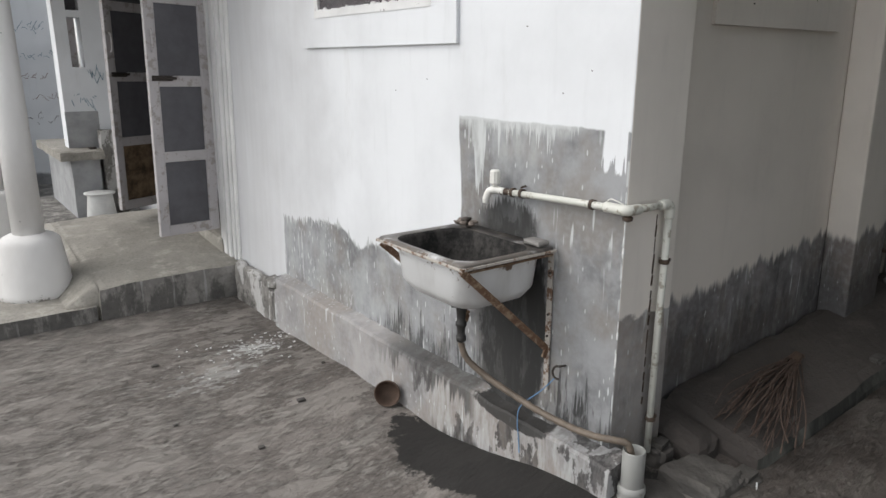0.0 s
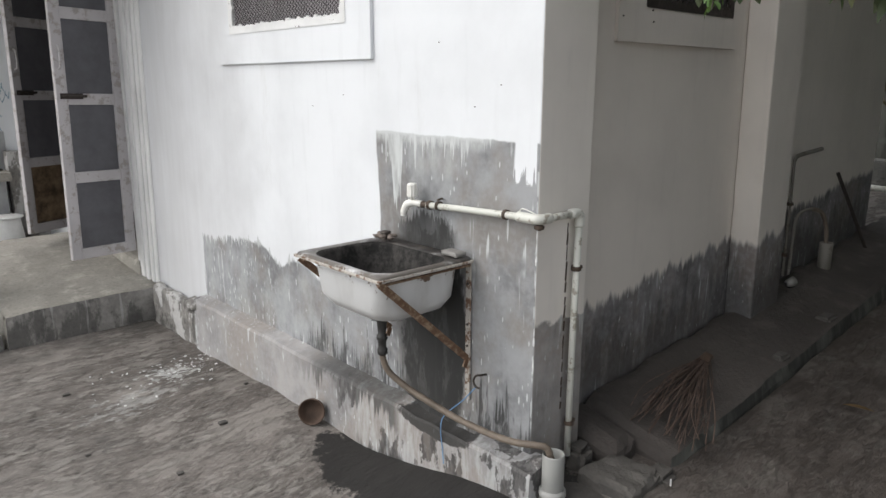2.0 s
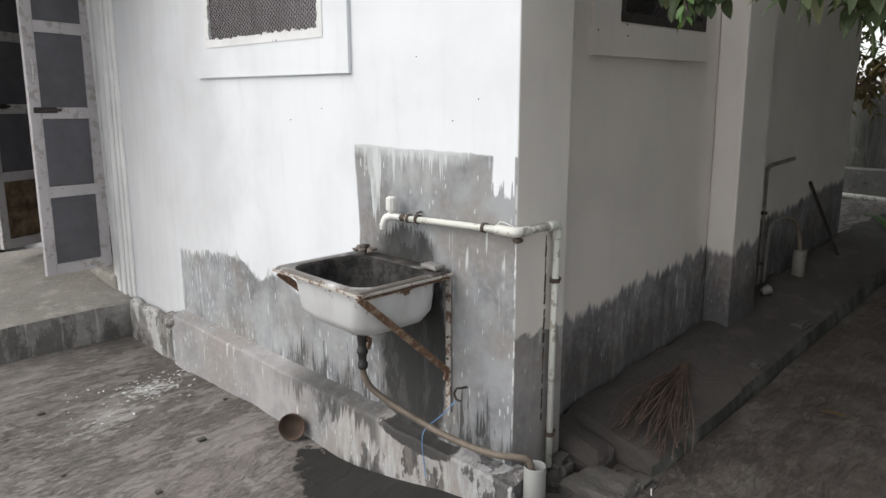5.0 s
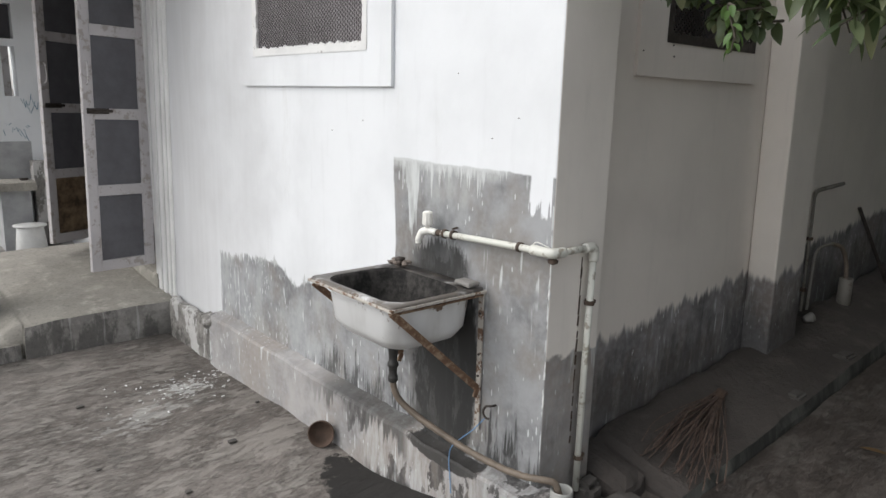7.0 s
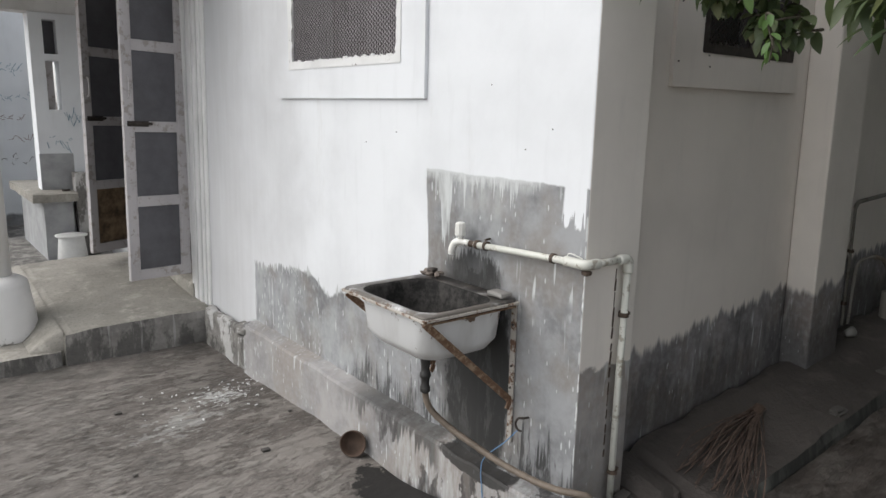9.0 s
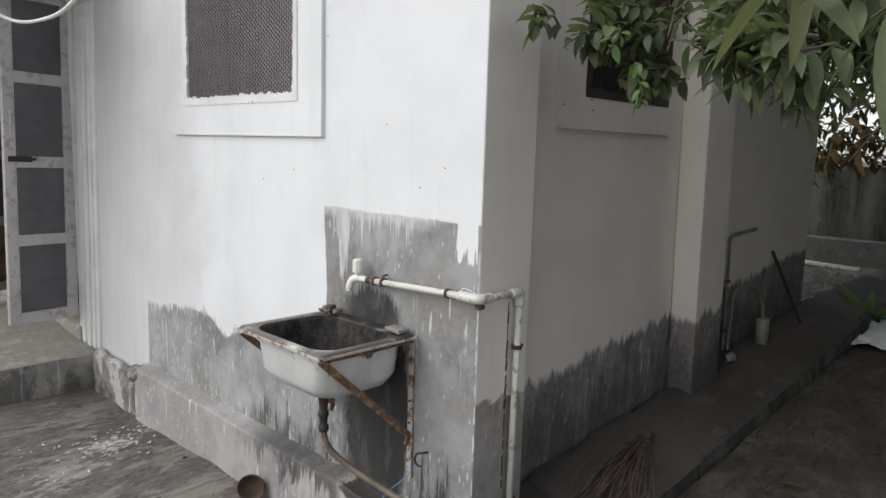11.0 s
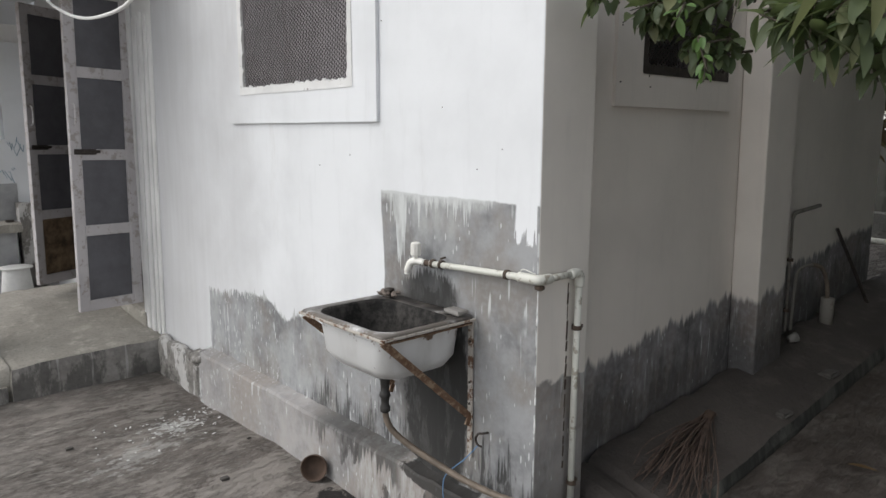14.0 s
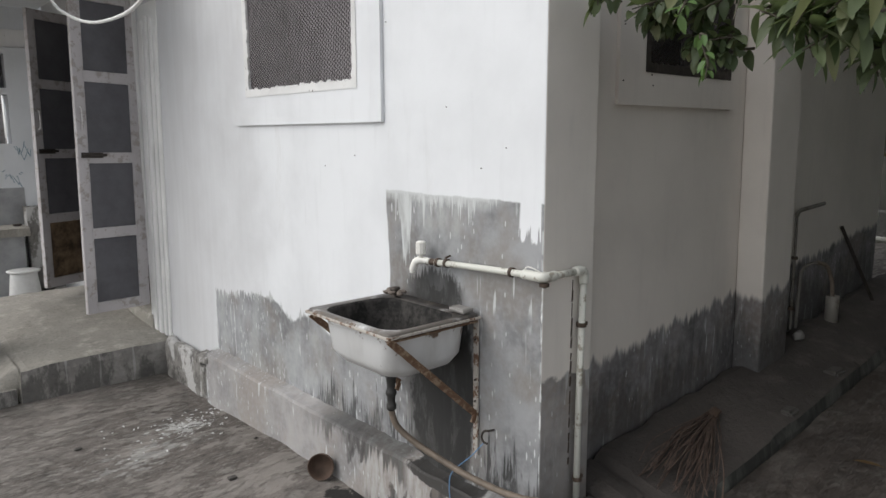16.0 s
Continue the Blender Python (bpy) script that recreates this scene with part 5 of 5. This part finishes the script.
# crumpled sheet on the lane
bm = bmesh.new()
bmesh.ops.create_grid(bm, x_segments=34, y_segments=34, size=0.5)
for v in bm.verts:
    a = v.co.copy()
    v.co = Vector((3.75 + a.x * 0.95 + 0.1 * noise.noise(a * 4), -0.56 + a.y * 0.5 + 0.06 * noise.noise(a * 5 + Vector((3, 0, 0))), 0))
    v.co.z = ground_z(v.co.x, v.co.y) + 0.02 + 0.06 * abs(noise.noise(a * 5 + Vector((7, 1, 0)))) + 0.03 * abs(noise.noise(a * 13))
ob = tagged(part("plastic_sheet", bm, M_SHEET), "crumpled white plastic sheet on the lane", "sheet")
so = ob.modifiers.new("thick", 'SOLIDIFY')
so.thickness = 0.004
# plain unseen wall, added to close the lane's other side and darken it
wall("wall_lane_unseen", box(bmesh.new(), 0.9, 5.98, -2.9, -2.7, -0.1, 1.9), M_OLDWALL, "unseen mouldy cement wall added across the lane to cut its light")


# ---- tree ----
def leaf(bm, base, way, up, length, width, curl=0.25):
    """One leaf with a folded midrib and a drooping tip."""
    way = way.normalized()
    side = way.cross(up)
    if side.length < 1e-3:
        side = way.orthogonal()
    side.normalize()
    nrm = side.cross(way).normalized()
    spine, left, right = [], [], []
    for t, w in ((0.0, 0.05), (0.12, 0.55), (0.3, 0.93), (0.5, 1.0), (0.7, 0.80), (0.87, 0.42), (1.0, 0.02)):
        c = base + way * (length * t) - nrm * (curl * length * t * t)
        spine.append(bm.verts.new(c))
        left.append(bm.verts.new(c + side * (width / 2 * w) + nrm * (0.18 * width * w)))
        right.append(bm.verts.new(c - side * (width / 2 * w) + nrm * (0.18 * width * w)))
    for i in range(6):
        bm.faces.new((spine[i], spine[i + 1], left[i + 1], left[i]))
        bm.faces.new((spine[i + 1], spine[i], right[i], right[i + 1]))


def spray(leaves, twigs, start, end, count, length, width, rnd, droop=0.3):
    """A twig with leaves all along it and a whorl at its tip."""
    a, b = Vector(start), Vector(end)
    mid = a.lerp(b, 0.5) + Vector((rnd.uniform(-0.04, 0.04), rnd.uniform(-0.04, 0.04), rnd.uniform(0.0, 0.06)))
    pts = curve_pts([a, mid, b], 5)
    tube(twigs, pts, [0.005 - 0.0035 * i / len(pts) for i in range(len(pts))], 5, False)
    d = (b - a).normalized()
    for i in range(count):
        t = (i + 0.5) / count
        t = 0.15 + 0.85 * t ** 0.7
        p = pts[min(len(pts) - 1, int(t * (len(pts) - 1)))]
        ang = i * 2.4 + rnd.uniform(-0.4, 0.4)
        o = d.orthogonal().normalized()
        out = (o * math.cos(ang) + d.cross(o) * math.sin(ang))
        way = out * rnd.uniform(0.6, 1.0) + d * rnd.uniform(0.3, 0.9) + Vector((0, 0, -droop * rnd.random()))
        s = rnd.uniform(0.65, 1.1)
        leaf(leaves, p + out * 0.004, way, Vector((rnd.uniform(-0.4, 0.4), rnd.uniform(-0.4, 0.4), 1)), length * s, width * s, rnd.uniform(0.1, 0.4))


def tree():
    tr = thing("fruit_tree", "leafy green fruit tree overhanging the lane with some dry leaves", "tree")
    rnd = random.Random(11)
    fork = Vector((1.6, -2.0, 1.5))
    part("trunk", tube(bmesh.new(), curve_pts([(1.65, -2.05, 0.1), (1.62, -2.0, 0.6), (1.66, -1.98, 1.1), fork], 5), [0.11 - 0.045 * i / 15 for i in range(16)], 12), M_BARK, tr, "grey-brown trunk", True)
    ends = [(0.1, -1.2, 2.3), (0.7, -0.75, 2.35), (1.6, -0.7, 2.6), (2.6, -1.0, 2.6), (0.4, -2.3, 2.5), (2.6, -2.2, 2.7), (1.5, -1.6, 3.2), (-0.2, -1.7, 2.5)]
    bm = bmesh.new()
    for e in ends:
        e = Vector(e)
        tube(bm, curve_pts([fork, fork.lerp(e, 0.5) + Vector((0, 0, 0.15)), e], 5), [0.05 - 0.04 * i / 10 for i in range(11)], 7, False)
    part("limbs", bm, M_BARK, tr, "spreading limbs", True)
    leaves, twigs, fresh, dry = bmesh.new(), bmesh.new(), bmesh.new(), bmesh.new()
    # the body of the crown, over the lane
    n = 0
    while n < 1000:
        p = Vector((rnd.uniform(0.5, 5.0), rnd.uniform(-3.2, 0.1), rnd.uniform(2.2, 3.6)))
        q = Vector(((p.x - 2.8) / 2.2, (p.y + 1.5) / 1.6, (p.z - 2.7) / 0.95))
        if q.length > 1.0 or p.z < 2.25 + 0.2 * noise.noise(p * 2):
            continue
        d = Vector((rnd.uniform(-1, 1), rnd.uniform(-1, 1), rnd.uniform(-0.7, 0.4))).normalized()
        spray(leaves, twigs, p, p + d * rnd.uniform(0.18, 0.32), rnd.randint(9, 13), 0.105, 0.045, rnd)
        n += 1
    # low sprays out of view, added to block light from the lane's open side
    for i in range(470):
        x = rnd.uniform(0.6, 4.8)
        p = Vector((x, rnd.uniform(-2.6, min(-1.42 + 0.242 * (x + 1.64) - 0.55, -0.75)), rnd.uniform(0.8, 2.6)))
        d = Vector((rnd.uniform(-1, 1), rnd.uniform(-1, 1), rnd.uniform(-0.7, 0.4))).normalized()
        spray(leaves, twigs, p, p + d * rnd.uniform(0.18, 0.32), rnd.randint(8, 12), 0.115, 0.05, rnd)
    # more unseen sprays, added to darken the far lane wall
    for i in range(280):
        x = rnd.uniform(2.0, 4.8)
        p = Vector((x, rnd.uniform(-2.4, -0.85), rnd.uniform(1.5, 3.2)))
        d = Vector((rnd.uniform(-1, 1), rnd.uniform(-1, 1), rnd.uniform(-0.7, 0.4))).normalized()
        spray(leaves, twigs, p, p + d * rnd.uniform(0.18, 0.32), rnd.randint(8, 12), 0.11, 0.048, rnd)
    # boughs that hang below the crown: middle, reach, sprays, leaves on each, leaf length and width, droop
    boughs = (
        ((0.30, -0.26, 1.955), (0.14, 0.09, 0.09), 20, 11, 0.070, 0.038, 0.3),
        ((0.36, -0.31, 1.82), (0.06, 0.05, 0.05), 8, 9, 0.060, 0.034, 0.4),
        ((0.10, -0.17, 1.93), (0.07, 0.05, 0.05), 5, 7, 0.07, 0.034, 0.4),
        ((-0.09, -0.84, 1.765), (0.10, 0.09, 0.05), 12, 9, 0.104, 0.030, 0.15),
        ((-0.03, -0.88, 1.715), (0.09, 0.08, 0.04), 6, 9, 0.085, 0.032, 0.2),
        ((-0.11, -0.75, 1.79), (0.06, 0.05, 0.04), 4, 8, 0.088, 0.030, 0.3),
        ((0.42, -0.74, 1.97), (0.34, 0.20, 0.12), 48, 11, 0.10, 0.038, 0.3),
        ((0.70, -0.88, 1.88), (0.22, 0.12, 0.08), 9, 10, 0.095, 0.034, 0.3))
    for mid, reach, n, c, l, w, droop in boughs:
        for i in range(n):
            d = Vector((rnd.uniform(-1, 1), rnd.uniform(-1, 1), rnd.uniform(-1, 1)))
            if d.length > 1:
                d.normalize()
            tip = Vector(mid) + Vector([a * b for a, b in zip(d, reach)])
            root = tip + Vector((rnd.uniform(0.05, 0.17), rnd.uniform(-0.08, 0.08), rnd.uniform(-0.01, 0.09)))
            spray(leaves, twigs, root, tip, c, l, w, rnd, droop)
    # bare twigs before the pillar
    for a, b in (((0.25, -0.55, 2.1), (0.06, -0.55, 1.88)), ((0.3, -0.52, 2.0), (0.16, -0.50, 1.86)), ((0.2, -0.62, 1.98), (0.02, -0.58, 1.93))):
        tube(twigs, curve_pts([a, Vector(a).lerp(Vector(b), 0.5) + Vector((0.02, 0.03, 0.02)), b], 4), 0.0022, 5, False)
    # long strap-like leaves on the nearest twigs
    for s, e, c in (((-0.28, -1.10, 1.96), (-0.47, -1.01, 1.84), 9), ((-0.30, -1.24, 1.90), (-0.50, -1.14, 1.78), 9)):
        spray(leaves, twigs, s, e, c, 0.19, 0.036, rnd, 0.6)
    for s, e in (((0.16, -0.42, 1.80), (0.14, -0.44, 1.71)), ((0.12, -0.45, 1.82), (0.12, -0.46, 1.74)), ((-0.1, -0.5, 1.86), (-0.19, -0.53, 1.81))):
        spray(fresh, twigs, s, e, 7, 0.045, 0.02, rnd, 0.3)
    for s, e in (((0.7, -1.0, 1.9), (0.10, -0.98, 1.58)), ((0.8, -1.1, 1.9), (0.25, -1.05, 1.60)), ((0.9, -1.2, 2.0), (0.15, -1.12, 1.62)), ((0.6, -0.9, 1.8), (0.22, -0.90, 1.56))):
        spray(dry, twigs, s, e, 11, 0.06, 0.026, rnd, 0.6)
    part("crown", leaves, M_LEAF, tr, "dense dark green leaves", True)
    tagged(part("young_foliage", fresh, M_NEWLEAF, tr, "bright green young leaves", True), kind="stuff")
    tagged(part("dry_foliage", dry, M_DRYLEAF, tr, "withered brown leaves", True), kind="stuff")
    tagged(part("twig_mass", twigs, M_BARK, tr), kind="stuff")


tree()


def far_tree():
    tr = thing("shade_tree", "leafy tree with withered brown lower leaves at the lane's end", "tree")
    rnd = random.Random(23)
    part("trunk", tube(bmesh.new(), curve_pts([(5.1, -1.35, 0.3), (5.12, -1.3, 1.0), (5.05, -1.2, 1.8), (5.0, -0.9, 2.6)], 5), [0.09 - 0.05 * i / 15 for i in range(16)], 10), M_BARK, tr, "", True)
    limbs = bmesh.new()
    for e in ((4.9, 0.5, 2.2), (5.2, -0.2, 1.9), (4.7, -1.0, 2.2), (5.2, 0.6, 3.0)):
        tube(limbs, curve_pts([(5.05, -1.2, 1.8), (5.05, -0.7, 2.2), e], 5), [0.035 - 0.028 * i / 10 for i in range(11)], 6, False)
    part("limbs", limbs, M_BARK, tr, "thin spreading limbs", True)
    leaves, dry, twigs = bmesh.new(), bmesh.new(), bmesh.new()
    for i in range(1000):
        p = Vector((rnd.uniform(4.5, 5.6), rnd.uniform(-2.2, 0.95), rnd.uniform(1.5, 3.4)))
        if noise.noise(p * 1.6) < -0.30:
            continue
        d = Vector((rnd.uniform(-1, 1), rnd.uniform(-1, 1), rnd.uniform(-0.8, 0.2))).normalized()
        withered = p.z < 1.95 + 0.25 * noise.noise(p * 3)
        spray(dry if withered else leaves, twigs, p, p + d * rnd.uniform(0.15, 0.3), rnd.randint(7, 12), 0.10, 0.042, rnd)
    part("crown", leaves, M_LEAF, tr, "gappy green leaves", True)
    tagged(part("dry_foliage", dry, M_DRYLEAF, tr, "withered brown leaves", True), kind="stuff")
    tagged(part("twig_mass", twigs, M_BARK, tr), kind="stuff")


far_tree()


def low_plant(x, y, z, seed):
    rnd = random.Random(seed)
    pl = thing("garden_plant", "green strap-leaved plant at the lane's edge", "plant")
    bm = bmesh.new()
    for i in range(16):
        a = rnd.uniform(0, 2 * math.pi)
        leaf(bm, Vector((x, y, z)), Vector((math.cos(a), math.sin(a), rnd.uniform(1.0, 2.4))), Vector((0, 0, 1)), rnd.uniform(0.25, 0.42), 0.06, 0.7)
    part("leaves", bm, M_NEWLEAF, pl)


low_plant(3.92, -0.24, 0.44, 1)
low_plant(4.5, -0.55, 0.45, 2)

# cable
cb = tagged(part("cable", tube(bmesh.new(), curve_pts([(-0.6, 3.35, 2.60), (-0.6, 3.063, 2.316), (-0.6, 2.739, 2.19), (-0.6, 2.349, 2.11), (-0.6, 1.927, 2.091), (-0.6, 1.669, 2.124), (-0.58, 1.44, 2.23), (-0.45, 1.20, 2.5), (-0.005, 1.0, 3.0)], 8), 0.008, 8), M_CABLE, None, "", True),
            "white cable sagging in a loop from the roof", "cable")


# ---- litter on the ground ----
def litter():
    rnd = random.Random(9)
    for x, y, s in ((-0.42, 1.45, 0.02), (-0.72, 1.2, 0.014), (-0.95, 1.6, 0.012), (-0.85, 2.3, 0.02), (-0.15, 1.75, 0.012)):
        bm = rough_box(x - s, x + s, y - s * 0.8, y + s * 0.8, ground_z(x, y) - 0.004, ground_z(x, y) + s * 0.5, s * 0.6, s * 0.2, rnd.random() * 50, None, s * 0.3)
        tagged(part("pebble", bm, M_STONE), "small loose stone on the yard", "stone", "loose stones")
    bm = bmesh.new()
    for i in range(70):
        x, y = rnd.gauss(-0.34, 0.19), rnd.gauss(2.22, 0.13)
        s = rnd.uniform(0.003, 0.009)
        z = ground_z(x, y) + 0.002 + 0.010 * noise.noise(Vector((x, y, 0)) * 1.3)
        bmesh.ops.create_cube(bm, size=1, matrix=pose(x, y, z, rnd.uniform(-15, 15), rnd.uniform(-15, 15), rnd.uniform(0, 180)) @ Matrix.Diagonal((s * 2.0, s, 0.003, 1)))
    tagged(part("lime_flakes", bm, M_TRIM), "scatter of white lime flakes on the yard", "flakes", kind="stuff")
    bm = bmesh.new()
    for i in range(9):
        x, y = rnd.uniform(0.5, 4.0), rnd.uniform(-1.6, -0.35)
        leaf(bm, Vector((x, y, ground_z(x, y) + 0.012)), Vector((rnd.uniform(-1, 1), rnd.uniform(-1, 1), 0.05)), Vector((0, 0, 1)), rnd.uniform(0.05, 0.09), 0.03, 0.1)
    leaf(bm, Vector((1.25, -0.56, ground_z(1.25, -0.56) + 0.015)), Vector((0.2, -1, 0.05)), Vector((0, 0, 1)), 0.11, 0.03, 0.05)
    tagged(part("fallen_leaves", bm, M_DRYLEAF), "dry brown leaves fallen on the lane", "leaves", kind="stuff")


litter()


# ---- lime dripped down the house corner ----
rnd = random.Random(77)
bm = bmesh.new()
z = 1.085
while z > 0.56:
    n = rnd.uniform(0.012, 0.05)
    w = rnd.uniform(0.0025, 0.006)
    if rnd.random() < 0.8:
        tube(bm, [(-0.001, -0.004, z), (-0.002, -0.005, z - n * 0.5), (-0.001, -0.004, z - n)], [w * 0.4, w * rnd.uniform(0.7, 1.0), w * 0.5], 6)
    z -= n + rnd.uniform(0.0, 0.02)
tagged(part("lime_drips", bm, M_TRIM), "white lime drips dried along the house corner", "lime", kind="stuff")
